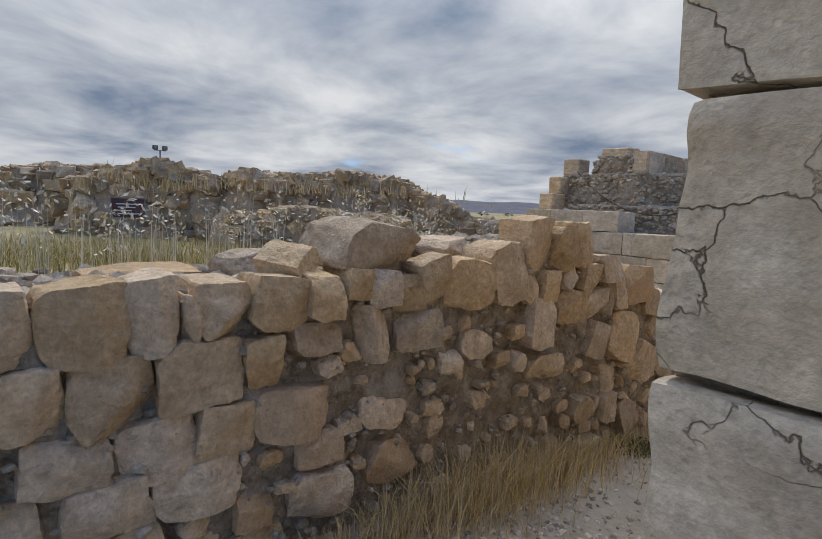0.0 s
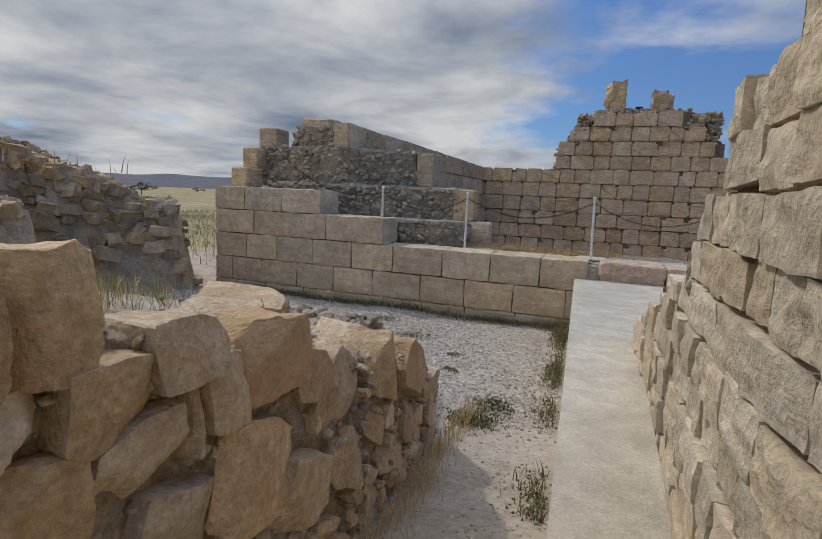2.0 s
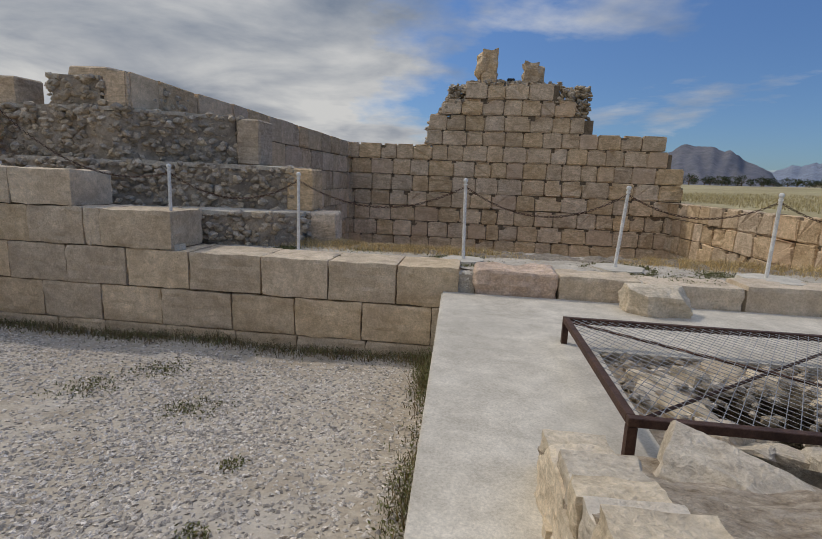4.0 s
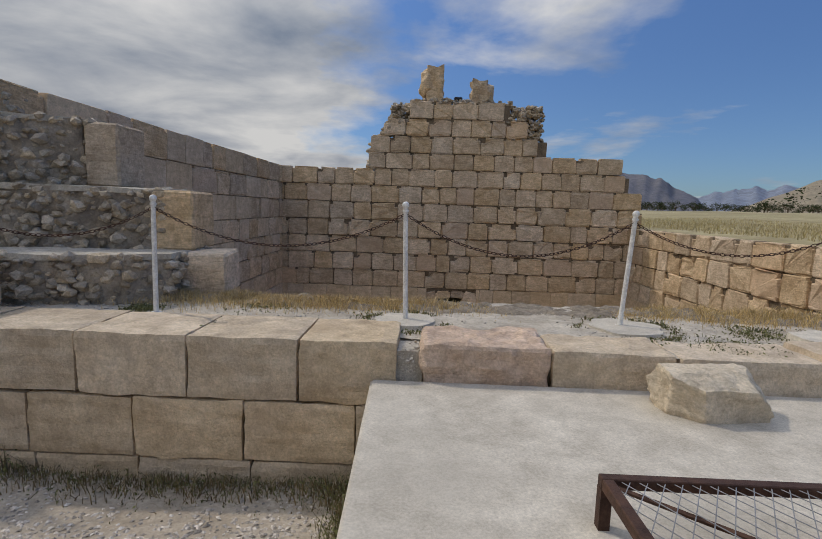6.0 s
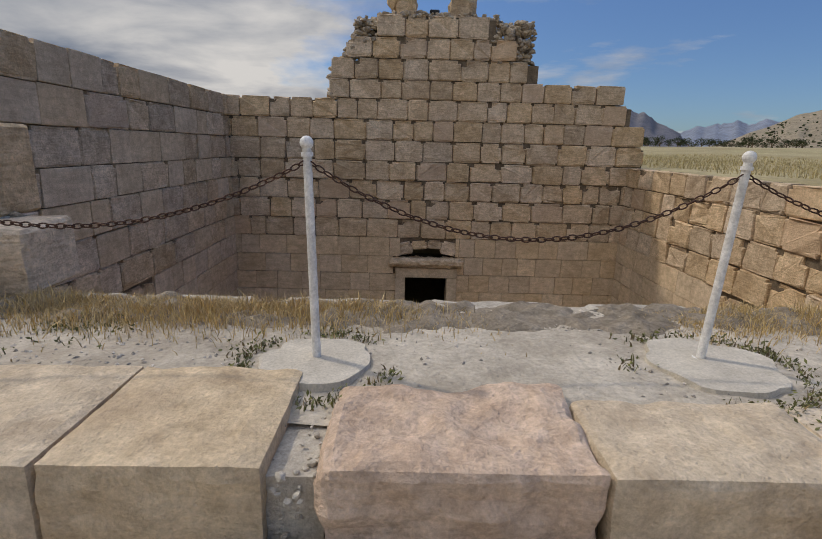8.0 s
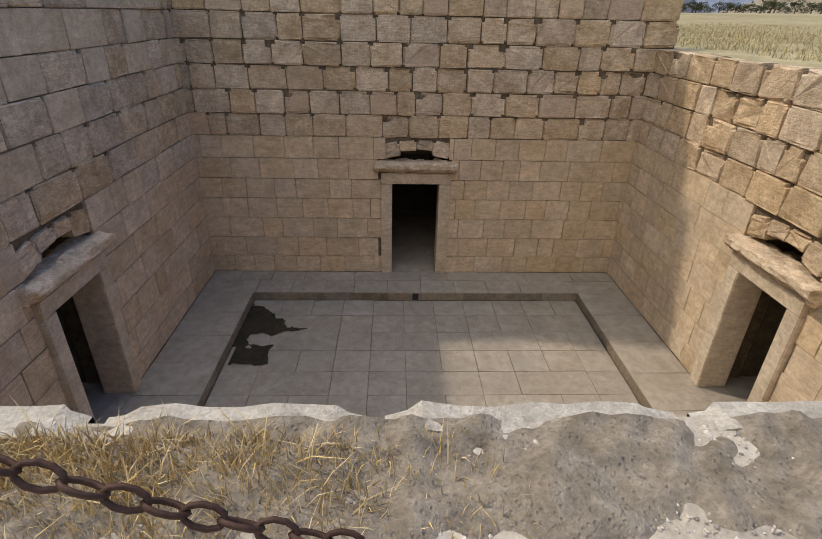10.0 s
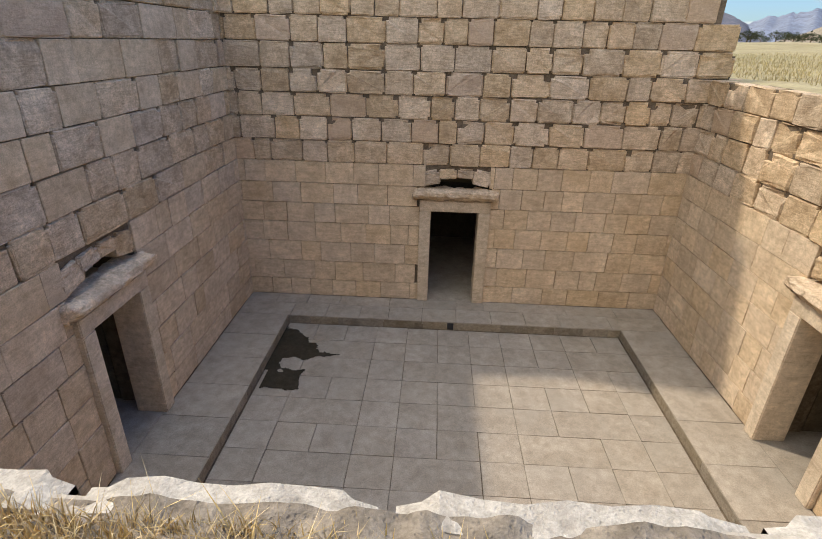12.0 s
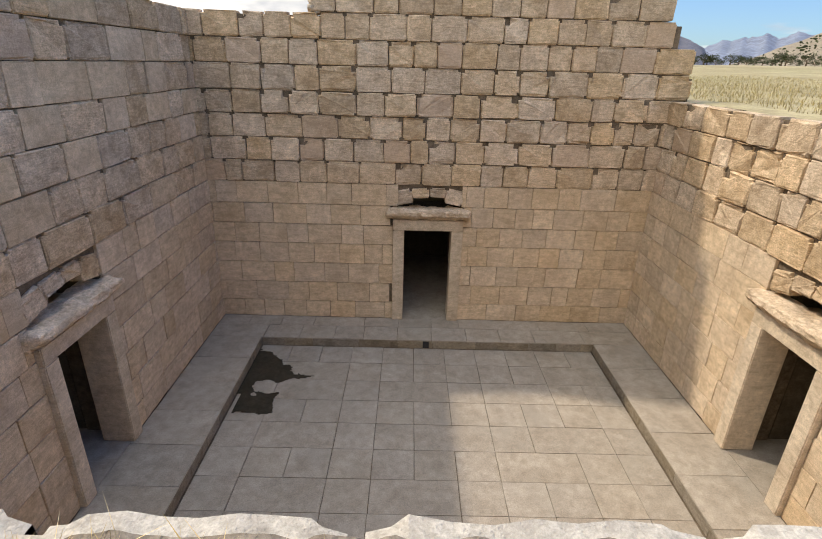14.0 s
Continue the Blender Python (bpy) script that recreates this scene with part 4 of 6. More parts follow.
def footing(x, y, r, z, seed, label):
    bm = bmesh.new()
    bmesh.ops.create_cone(bm, cap_ends=True, segments=36, radius1=r * 1.02, radius2=r * 0.95, depth=0.14, matrix=Matrix.Translation((0, 0, -0.045)))
    for v in bm.verts:
        a = math.atan2(v.co.y, v.co.x)
        f = 1 + 0.22 * wob(math.cos(a), math.sin(a), 1.6, seed) + 0.09 * wob(math.cos(a), math.sin(a), 5, seed)
        v.co.x, v.co.y = v.co.x * f, v.co.y * f
        v.co.z += 0.008 * wob(v.co.x, v.co.y, 8, seed)
    ob = part("post_footing", bm, SLAB)
    ob.location = (x, y, z)
    return tagged(ob, label, "footing", "concrete post footings")


POSTS = [(-7.2, -5.0, 1.06, 1.1, 0), (-4.6, -4.9, 0.10, 1.10, 0), (-3.05, -4.17, 0.0, 1.16, 0), (-0.60, -4.06, 0.0, 1.175, -1.5), (1.55, -3.97, 0.0, 1.165, 3.5), (3.35, -4.35, 0.03, 1.12, 1), (5.4, -4.4, 0.03, 1.12, 0)]
tops = []
for k, (x, y, z, h, tilt) in enumerate(POSTS):
    if k:
        post(pose(x, y, z, 0, tilt, 0), h, "slender white-painted metal barrier post with a ball finial")
    up = Matrix.Rotation(radians(tilt), 3, 'Y') @ Vector((0, 0, h - 0.13))
    tops.append(Vector((x, y, z)) + up)
footing(-0.59, -4.10, 0.31, -0.012, 1, "round pale concrete footing ringed by weeds")
footing(1.58, -4.05, 0.36, -0.012, 2, "wide pale concrete footing ringed by weeds")
footing(3.38, -4.40, 0.38, 0.02, 3, "pale concrete footing under a barrier post")
footing(5.4, -4.4, 0.36, 0.01, 5, "pale concrete footing under a barrier post")
footing(-4.62, -4.86, 0.17, 0.07, 4, "small domed concrete footing beside a block")


def chain(a, b, sag, seed):
    """Alternating oval links along a hanging curve."""
    rng = random.Random(seed)
    length = (b - a).length
    n = int(length * 1.06 / 0.043)
    verts, faces = [], []
    ring, tube = 10, 5
    for i in range(n):
        t = (i + 0.5) / n
        p = a.lerp(b, t) - Vector((0, 0, sag * 4 * t * (1 - t)))
        d = (b - a) - Vector((0, 0, sag * 4 * (1 - 2 * t)))
        d.normalize()
        s = d.cross(Vector((0, 0, 1))).normalized()
        u = s.cross(d)
        roll = (math.pi / 2 if i % 2 else 0) + 0.6 + rng.uniform(-0.2, 0.2)
        e1, e2 = s * math.cos(roll) + u * math.sin(roll), u * math.cos(roll) - s * math.sin(roll)
        k = len(verts)
        for r in range(ring):
            al = 2 * math.pi * r / ring
            c = d * (0.026 * math.cos(al)) + e1 * (0.0135 * math.sin(al))
            o = (d * math.cos(al) * 0.5 + e1 * math.sin(al)).normalized()
            for q in range(tube):
                be = 2 * math.pi * q / tube
                verts.append(p + c + o * (0.0042 * math.cos(be)) + e2 * (0.0042 * math.sin(be)))
        for r in range(ring):
            for q in range(tube):
                faces.append((k + r * tube + q, k + (r + 1) % ring * tube + q, k + (r + 1) % ring * tube + (q + 1) % tube, k + r * tube + (q + 1) % tube))
    ob = mesh_from("chain", [v[:] for v in verts], faces, RUST, None, True)
    return tagged(ob, "rusty brown steel chain hanging between posts", "chain", "barrier chains")


for k, sag in enumerate((0.42, 0.30, 0.34, 0.37, 0.27, 0.3)):
    chain(tops[k], tops[k + 1], sag, 60 + k)


# ---- low ruined wall along the path ----
STONES = [stone_mesh(400 + i, 0.20, 3, 10, 0.48, 0.62) for i in range(14)]
BLOCKY = [face_stone(440 + i, 0.03) for i in range(16)]
BROKEN = [face_stone(460 + i, -0.04) for i in range(12)]


def near_top(y):
    pts = ((-19.5, 0.62), (-15.3, 0.62), (-14.4, 0.63), (-14.1, 0.68), (-13.95, 0.78), (-13.4, 0.76), (-13.2, 0.60), (-12.6, 0.48), (-12.3, 0.28), (-11.8, 0.20), (-11.3, 0.06), (-10.85, -0.25), (-10.7, -0.5))
    for (a, za), (b, zb) in zip(pts, pts[1:]):
        if y <= b:
            return za + (zb - za) * (y - a) / (b - a)
    return -0.4


def wall_core(name, x_face, y0, y1, zb, top, sgn, thick, mat, label):
    ys = steps(y0, y1, int((y1 - y0) / 0.07))
    verts, faces, zs, n = [], [], 22, 0
    for y in ys:
        t = top(y) - 0.05
        ring = [(x_face - sgn * (0.035 + 0.05 * wob(y, zb + (t - zb) * k / zs, 4.0) + 0.03 * wob(y, zb + (t - zb) * k / zs, 12.0, 4)), y, zb + (t - zb) * k / zs) for k in range(zs + 1)]
        ring += [(x_face - sgn * thick * f, y, t + 0.05 * wob(y, f * 2, 3.0, 2) + 0.025 * wob(y, f * 2, 11.0, 6)) for f in (0.15, 0.3, 0.45, 0.6, 0.75, 0.9)]
        ring += [(x_face - sgn * thick, y, t), (x_face - sgn * thick, y, zb)]
        n = len(ring)
        verts += ring
    for i in range(len(ys) - 1):
        for k in range(n):
            a, b = i * n + k, i * n + (k + 1) % n
            f = (a, b, b + n, a + n)
            faces.append(f if sgn < 0 else f[::-1])
    faces += [tuple(range(n)), tuple(range((len(ys) - 1) * n, len(ys) * n))[::-1]]
    return tagged(mesh_from(name, verts, faces, mat), label, "wall", kind="structure")


near_wall = wall_core("wall_path_west", -1.50, -19.5, -10.72, -1.0, near_top, 1, 1.0, MORTAR, "low ruined drystone wall of tan field stones in earth mortar")
rng = random.Random(71)
taken = []
# the stones that stand out: y, z, width, height, lean
for y, z, w, h, lean in ((-16.08, 0.54, 0.23, 0.23, 0), (-15.89, 0.55, 0.15, 0.24, 0), (-15.78, 0.52, 0.045, 0.16, 0), (-15.66, 0.55, 0.20, 0.18, 0), (-15.44, 0.545, 0.22, 0.20, -0.15),
                         (-15.27, 0.57, 0.14, 0.17, 0), (-16.01, 0.31, 0.24, 0.23, 0), (-15.735, 0.33, 0.28, 0.23, 0), (-15.51, 0.33, 0.14, 0.21, 0), (-15.88, 0.10, 0.23, 0.21, 0.1),
                         (-15.65, 0.11, 0.21, 0.20, 0), (-15.40, 0.11, 0.28, 0.20, -0.2), (-16.14, 0.12, 0.22, 0.16, 0), (-16.22, 0.32, 0.16, 0.20, 0), (-16.29, 0.54, 0.16, 0.22, 0),
                         (-16.03, -0.08, 0.24, 0.19, 0), (-15.76, -0.08, 0.28, 0.18, 0), (-14.77, 0.37, 0.23, 0.18, 0), (-14.46, 0.56, 0.29, 0.25, 0), (-14.69, 0.60, 0.17, 0.20, 0.2),
                         (-14.97, 0.58, 0.14, 0.15, 0), (-14.83, 0.55, 0.16, 0.15, 0), (-15.10, 0.60, 0.13, 0.13, 0), (-15.02, 0.38, 0.14, 0.25, 0.1), (-14.12, 0.60, 0.27, 0.31, 0.25),
                         (-13.78, 0.02, 0.28, 0.15, 0), (-14.57, 0.19, 0.13, 0.10, 0), (-13.90, 0.76, 0.21, 0.28, 0), (-13.685, 0.72, 0.19, 0.25, 0), (-13.48, 0.74, 0.20, 0.26, 0),
                         (-13.77, 0.51, 0.18, 0.19, 0), (-13.59, 0.545, 0.15, 0.13, 0), (-13.38, 0.53, 0.23, 0.19, -0.1), (-13.30, 0.36, 0.25, 0.20, 0.1), (-13.14, 0.575, 0.26, 0.17, -0.15),
                         (-13.56, 0.37, 0.23, 0.19, 0), (-13.20, 0.11, 0.26, 0.24, -0.2), (-12.86, 0.09, 0.36, 0.34, -0.35), (-12.76, 0.455, 0.30, 0.25, 0), (-12.99, 0.41, 0.19, 0.22, 0),
                         (-13.87, 0.30, 0.22, 0.27, -0.2), (-13.96, 0.52, 0.09, 0.18, 0), (-12.28, 0.15, 0.36, 0.36, -0.6), (-11.78, 0.11, 0.36, 0.32, -0.5), (-12.60, -0.13, 0.36, 0.28, -0.4),
                         (-11.40, -0.02, 0.38, 0.28, -0.6), (-13.13, 0.38, 0.08, 0.20, 0), (-12.2, -0.2, 0.36, 0.25, -0.5), (-10.98, -0.28, 0.26, 0.24, -0.3), (-12.52, 0.30, 0.2, 0.2, -0.3)):
    taken.append((y, z, w, h))
    m = Matrix.Translation((-1.5 - 0.095 + rng.uniform(-0.015, 0.02), y, z)) @ Euler((lean + rng.gauss(0, 0.03), rng.gauss(0, 0.04), rng.gauss(0, 0.05))).to_matrix().to_4x4() @ \
        Matrix.Diagonal((0.26, w * 1.07, h * 1.07, 1))
    place("stone", rng.choice(BLOCKY if abs(lean) < 0.3 else BROKEN), FIELD_STONE, m, near_wall)
for big, tries, lo, hi in ((1, 700, 0.18, 0.28), (1, 800, 0.12, 0.20), (0, 1200, 0.07, 0.12), (0, 1500, 0.035, 0.07)):
    for _ in range(tries):
        y = rng.uniform(-18.5, -10.9)
        w, h = rng.uniform(lo, hi), rng.uniform(lo, hi) * 0.85
        z = rng.uniform(-0.85, near_top(y) - h * 0.4)
        mortar_zone = -15.25 < y < -13.2 and z < 0.45
        if mortar_zone and (big and rng.random() < 0.95 or not big and rng.random() < 0.72):
            continue
        if any(abs(y - a) < (w + c) * 0.50 and abs(z - b) < (h + d) * 0.50 for a, b, c, d in taken):
            continue
        taken.append((y, z, w, h))
        lean = -0.45 if y > -12.6 else 0.0
        m = Matrix.Translation((-1.5 - (0.085 if big else 0.04) + rng.uniform(-0.025, 0.015), y, z)) @ Euler((lean + rng.gauss(0, 0.12), rng.gauss(0, 0.08), rng.gauss(0, 0.08))).to_matrix().to_4x4() @ \
            Matrix.Diagonal((0.22 if big else 0.13, w * 1.1, h * 1.1, 1))
        place("stone", rng.choice(BROKEN if mortar_zone or not big else BLOCKY), FIELD_STONE, m, near_wall)
# loose stones lying on the wall
for lab, p, size, turn, sd in (
        ("big flat tan boulder lying on the ruined wall", (-1.73, -14.97, 0.63), (0.40, 0.44, 0.26), (-6, 3, 4), 3),
        ("grey pitted lump beside the boulder", (-1.68, -15.34, 0.60), (0.2, 0.2, 0.17), (20, 10, 40), 5),
        ("pale angular stone on the wall top", (-2.05, -15.35, 0.56), (0.32, 0.34, 0.16), (6, 0, 20), 8),
        ("flat tan stone on the wall top", (-2.2, -15.8, 0.50), (0.3, 0.45, 0.14), (0, 4, 10), 9),
        ("pale flat stone on the wall top", (-2.2, -14.55, 0.62), (0.36, 0.4, 0.2), (5, 5, 60), 2),
        ("reddish flat stone on the wall top", (-2.0, -14.2, 0.62), (0.3, 0.36, 0.16), (4, 2, 15), 4),
        ("tan stone near the broken end of the wall", (-1.85, -12.6, 0.36), (0.3, 0.34, 0.22), (12, 4, 30), 6),
        ("pale leaning stone at the broken end", (-1.85, -11.75, 0.08), (0.3, 0.36, 0.22), (25, 8, 10), 7),
        ("tan angular stone at the broken end", (-1.85, -11.25, -0.12), (0.3, 0.3, 0.24), (-22, 6, 14), 10),
        ("pale angular stone at the wall's foot", (-1.7, -10.85, -0.42), (0.3, 0.3, 0.26), (18, 0, 40), 11),
        ("flat tan stone on the sloping rubble", (-2.4, -11.8, 0.30), (0.5, 0.4, 0.14), (6, 4, 25), 12),
        ("small tan stone on the sloping rubble", (-3.4, -10.9, -0.1), (0.3, 0.3, 0.18), (6, 4, 65), 13),
        ("tan stone on the gravel", (-4.3, -9.3, -0.86), (0.34, 0.24, 0.2), (3, 4, 20), 1)):
    me = face_stone(470 + sd, -0.04, 18)
    me.transform(Matrix.Translation((0, 0, 0.42)))
    ob = place("loose_stone", me, FIELD_STONE, pose(*p, *turn) @ Matrix.Diagonal((*size, 1)))
    tagged(ob, lab, "stone")
spots = []
for _ in range(2600):
    y = rng.uniform(-18.0, -10.9)
    x = -1.5 - abs(rng.gauss(0, 0.75)) - 0.05
    spots.append((x, y, max(ground_z(x, y), near_top(y) - 0.05 if x > -2.45 else -9) + 0.015, rng.choice((0.03, 0.04, 0.05, 0.07, 0.11))))
for _ in range(1800):
    y = rng.uniform(-18.0, -10.8)
    z = rng.uniform(-0.75, near_top(y))
    spots.append((-1.53 + rng.uniform(-0.02, 0.035), y, z, rng.choice((0.018, 0.025, 0.035, 0.05))))
scatter("wall_rubble", spots, RUBBLE, "small broken stones along the ruined wall top", "rubble", 72)


END_STONE = material("cracked grey-tan limestone", (0.48, 0.405, 0.31), (0.66, 0.575, 0.455), 3.0, 60, 1.0, 0.92, 0.05, (0.36, 0.28, 0.20), 2.2, 0.5, 0.4, 0.2, 0.02, cracks=4.5)

# ---- tall wall on the other side of the path ----
def side_top(y):
    pts = ((-15.45, 2.35), (-12.75, 2.35), (-12.56, 1.9), (-12.5, 1.44), (-12.04, 1.43), (-12.02, 1.26), (-11.95, 1.25), (-11.93, 1.08), (-11.52, 1.07), (-11.48, 0.88), (-11.35, 0.80), (-11.1, 0.66), (-10.7, 0.48), (-10.3, 0.36), (-9.6, 0.10), (-8.95, -0.10))
    for (a, za), (b, zb) in zip(pts, pts[1:]):
        if y <= b:
            return za + (zb - za) * (y - a) / (b - a)
    return -0.10


side_wall = wall_core("wall_path_east", -0.10, -15.45, -8.95, -0.95, side_top, -1, 1.1, MORTAR, "tall wall of pale rough limestone blocks in sunlight")
SQUARE = (0.4, 0.3, 0.26)
SQUARED = [worn_block(700 + i, *SQUARE, 0.026, 0.006, 0.026) for i in range(14)]
for me in SQUARED:
    me.polygons.foreach_set("use_smooth", [True] * len(me.polygons))
    me.set_sharp_from_angle(angle=radians(27))
rng = random.Random(73)
face = frame_matrix(Vector((-0.10, 0, 0)), Vector((0, -1, 0)), Vector((1, 0, 0)))
beds = [-0.80, -0.60, -0.42, -0.22, -0.03, 0.15, 0.34, 0.52, 0.70, 0.875, 1.07, 1.25, 1.46, 1.68, 1.90, 2.14, 2.38]
for z, z_up in zip(beds, beds[1:]):
    y = -15.38 + rng.random() * 0.1
    while y < -8.95:
        w = rng.uniform(0.16, 0.30) if rng.random() < 0.6 else rng.uniform(0.28, 0.42)
        yc = y + w / 2
        rest = side_top(yc) - z
        if rest > 0.09 and yc < -8.97:
            hh = min(z_up - z, max(rest, 0.12)) * rng.uniform(0.96, 1.03)
            low = z < 0.3
            m = face @ Matrix.Translation((-yc, rng.uniform(-0.025, 0.015), z + hh / 2 + rng.uniform(-0.012, 0.012))) @ Matrix.Rotation(rng.gauss(0, 0.06 if low else 0.03), 4, 'Y') @ \
                Matrix.Rotation(rng.gauss(0, 0.04), 4, 'Z') @ Matrix.Diagonal(((w - 0.012) / SQUARE[0], 1, (hh - 0.010) / SQUARE[2], 1))
            place("stone_block", rng.choice(SQUARED), WALL_STONE, m, side_wall)
        y += w
# larger squared blocks on the end that faces the start of the path
for k, (z0, z1, cut, start) in enumerate(((-0.8, 0.15, 0.75, -0.085), (0.15, 0.70, 0.82, -0.08), (0.70, 1.09, 0.66, -0.085), (1.09, 1.70, 0.85, -0.105), (1.70, 2.42, 0.7, -0.10))):
    for a, b in ((start, cut - 0.09), (cut - 0.09, 1.4)):
        me = worn_block(720 + k * 2 + (a > 0), b - a - 0.004, 0.34, z1 - z0 - 0.004, 0.026, 0.012, 0.024)
        me.polygons.foreach_set("use_smooth", [True] * len(me.polygons))
        me.set_sharp_from_angle(angle=radians(27))
        place("stone_block", me, END_STONE, Matrix.Translation(((a + b) / 2, -15.51 + rng.uniform(-0.012, 0.012), (z0 + z1) / 2)) @ Matrix.Rotation(rng.gauss(0, 0.012), 4, 'Y'), side_wall)


# ---- well with a steel grating ----
GX0, GX1, GY0, GY1, GZ = 0.36, 2.75, -8.8, -6.83, -0.03
grating = new("well_grating")
grating.location = (GX0, GY0, GZ)
tagged(grating, "dark brown steel grating with wire mesh over a stone-lined well", "grating")
GW, GD = GX1 - GX0, GY1 - GY0
for nm, a, b, c, d in (("frame_bar", 0, GW, 0, 0.05), ("frame_bar", 0, GW, GD - 0.05, GD), ("frame_bar", 0, 0.05, 0.052, GD - 0.052), ("frame_bar", GW - 0.05, GW, 0.052, GD - 0.052)):
    bm = bmesh.new()
    add_box(bm, a, b, c, d, -0.05, 0.0)
    bmesh.ops.bevel(bm, geom=bm.edges[:], offset=0.004, segments=1, affect='EDGES')
    part(nm, bm, RUST, grating)
for a, b in ((0.0, 0.0), (GW - 0.05, 0.0), (0.0, GD - 0.05), (GW - 0.05, GD - 0.05)):
    bm = bmesh.new()
    add_box(bm, a, a + 0.05, b, b + 0.05, -0.26, -0.052)
    part("leg", bm, RUST, grating)


def bar(bm, p, q, r):
    d = Vector(q) - Vector(p)
    m = Matrix.Translation((Vector(p) + Vector(q)) / 2) @ d.to_track_quat('Z', 'Y').to_matrix().to_4x4()
    bmesh.ops.create_cone(bm, cap_ends=False, segments=5, radius1=r, radius2=r, depth=d.length, matrix=m)


bm = bmesh.new()
bar(bm, (0.03, 0.03, -0.035), (GW - 0.03, GD - 0.03, -0.035), 0.012)
bar(bm, (0.03, GD - 0.03, -0.035), (GW - 0.03, 0.03, -0.035), 0.012)
part("cross_brace", bm, RUST, grating)
bm = bmesh.new()
n, pitch = 0, 0.075
for sgn in (1, -1):
    c = -GD
    while c < GW + GD:
        pts = []
        for yy in (0.03, GD - 0.03):
            pts.append((c + sgn * yy * 0.62 + (0 if sgn > 0 else GD * 0.62), yy))
        (xa, ya), (xb, yb) = pts
        t0, t1 = 0.0, 1.0
        dx = xb - xa
        for lo_, hi_ in ((0.03, GW - 0.03),):
            ta, tb = sorted(((lo_ - xa) / dx, (hi_ - xa) / dx))
            t0, t1 = max(t0, ta), min(t1, tb)
        if t1 > t0:
            bar(bm, (xa + dx * t0, ya + (yb - ya) * t0, -0.012), (xa + dx * t1, ya + (yb - ya) * t1, -0.012), 0.0024)
        c += pitch
part("wire_mesh", bm, STEEL, grating, "rust-stained wire mesh")
pit = new("well_pit")
tagged(pit, "shallow stone-lined well pit under the grating", "well", kind="structure")
bm = bmesh.new()
bmesh.ops.create_cone(bm, cap_ends=False, segments=28, radius1=0.7, radius2=0.95, depth=2.8, matrix=Matrix.Translation((1.62, -7.85, -1.68)) @ Matrix.Diagonal((1, 0.92, 1, 1)))
bmesh.ops.reverse_faces(bm, faces=bm.faces[:])
bmesh.ops.create_circle(bm, cap_ends=True, segments=28, radius=0.75, matrix=Matrix.Translation((1.62, -7.85, -3.05)))
part("pit_lining", bm, MORTAR, pit)
bm = bmesh.new()
add_box(bm, 0.98, 3.3, -10.4, -8.25, -3.2, -3.0)
add_box(bm, 0.95, 3.3, -8.34, -8.25, -3.0, -0.40)
add_box(bm, 3.2, 3.3, -10.4, -8.25, -3.0, -0.7)
add_box(bm, 0.98, 3.3, -10.4, -10.3, -3.0, -0.72)
add_box(bm, 0.92, 1.02, -10.4, -8.25, -3.0, -0.38)
part("trench_lining", bm, MORTAR, pit)
rim = sheet("well_rim", steps(0.6, 3.0, 60), steps(-8.97, -6.98, 50), lambda x, y: -0.33 + 0.05 * wob(x, y, 1.7, 5) + 0.02 * wob(x, y, 6.0, 5), MORTAR,
            lambda x, y: math.hypot(x - 1.72, (y + 7.82) * 1.1) > 0.60 + 0.1 * wob(x, y, 2.5, 1) and not (x > 1.0 and y < -8.32 + 0.06 * wob(x, 0, 3.0, 4)))
rim.parent = pit
rng = random.Random(81)
for k in range(26):
    a = 2 * math.pi * k / 26
    r = rng.uniform(0.62, 0.80)
    place("stone", rng.choice(STONES), WALL_STONE, pose(1.62 + r * math.cos(a), -7.85 + r * 0.9 * math.sin(a), -0.36 + rng.uniform(-0.06, 0.03), rng.uniform(-20, 20), rng.uniform(-20, 20), math.degrees(a)) @ Matrix.Diagonal((rng.uniform(0.18, 0.4), rng.uniform(0.18, 0.3), rng.uniform(0.14, 0.24), 1)), pit)
scatter("well_rubble", [(rng.uniform(0.68, 2.8), rng.uniform(-8.25, -7.02), -0.31 + rng.uniform(-0.03, 0.03), rng.uniform(0.04, 0.16)) for _ in range(140)], RUBBLE, "loose pale stones around the well", "rubble", 82)
for lab, p, size, turn, sd, mat in (
        ("large pale broken stone lying on the end of the terrace path", (1.66, -5.44, -0.29), (0.72, 0.48, 0.36), (0, 0, 6), 20, WALL_STONE),
        ("large pale boulder by the grating", (0.66, -9.2, -0.36), (0.62, 0.42, 0.42), (4, 12, -28), 21, WALL_STONE),
        ("pale block on the end of the tall wall", (0.06, -9.35, -0.32), (0.34, 0.42, 0.40), (0, 0, 5), 22, WALL_STONE),
        ("half-buried pale stone beyond the well", (2.6, -8.05, -0.42), (0.6, 0.4, 0.3), (0, 8, 60), 24, WALL_STONE)):
    me = face_stone(520 + sd, -0.05, 22)
    me.transform(Matrix.Translation((0, 0, 0.42)))
    tagged(place("boulder", me, mat, pose(*p, *turn) @ Matrix.Diagonal((*size, 1))), lab, "boulder")


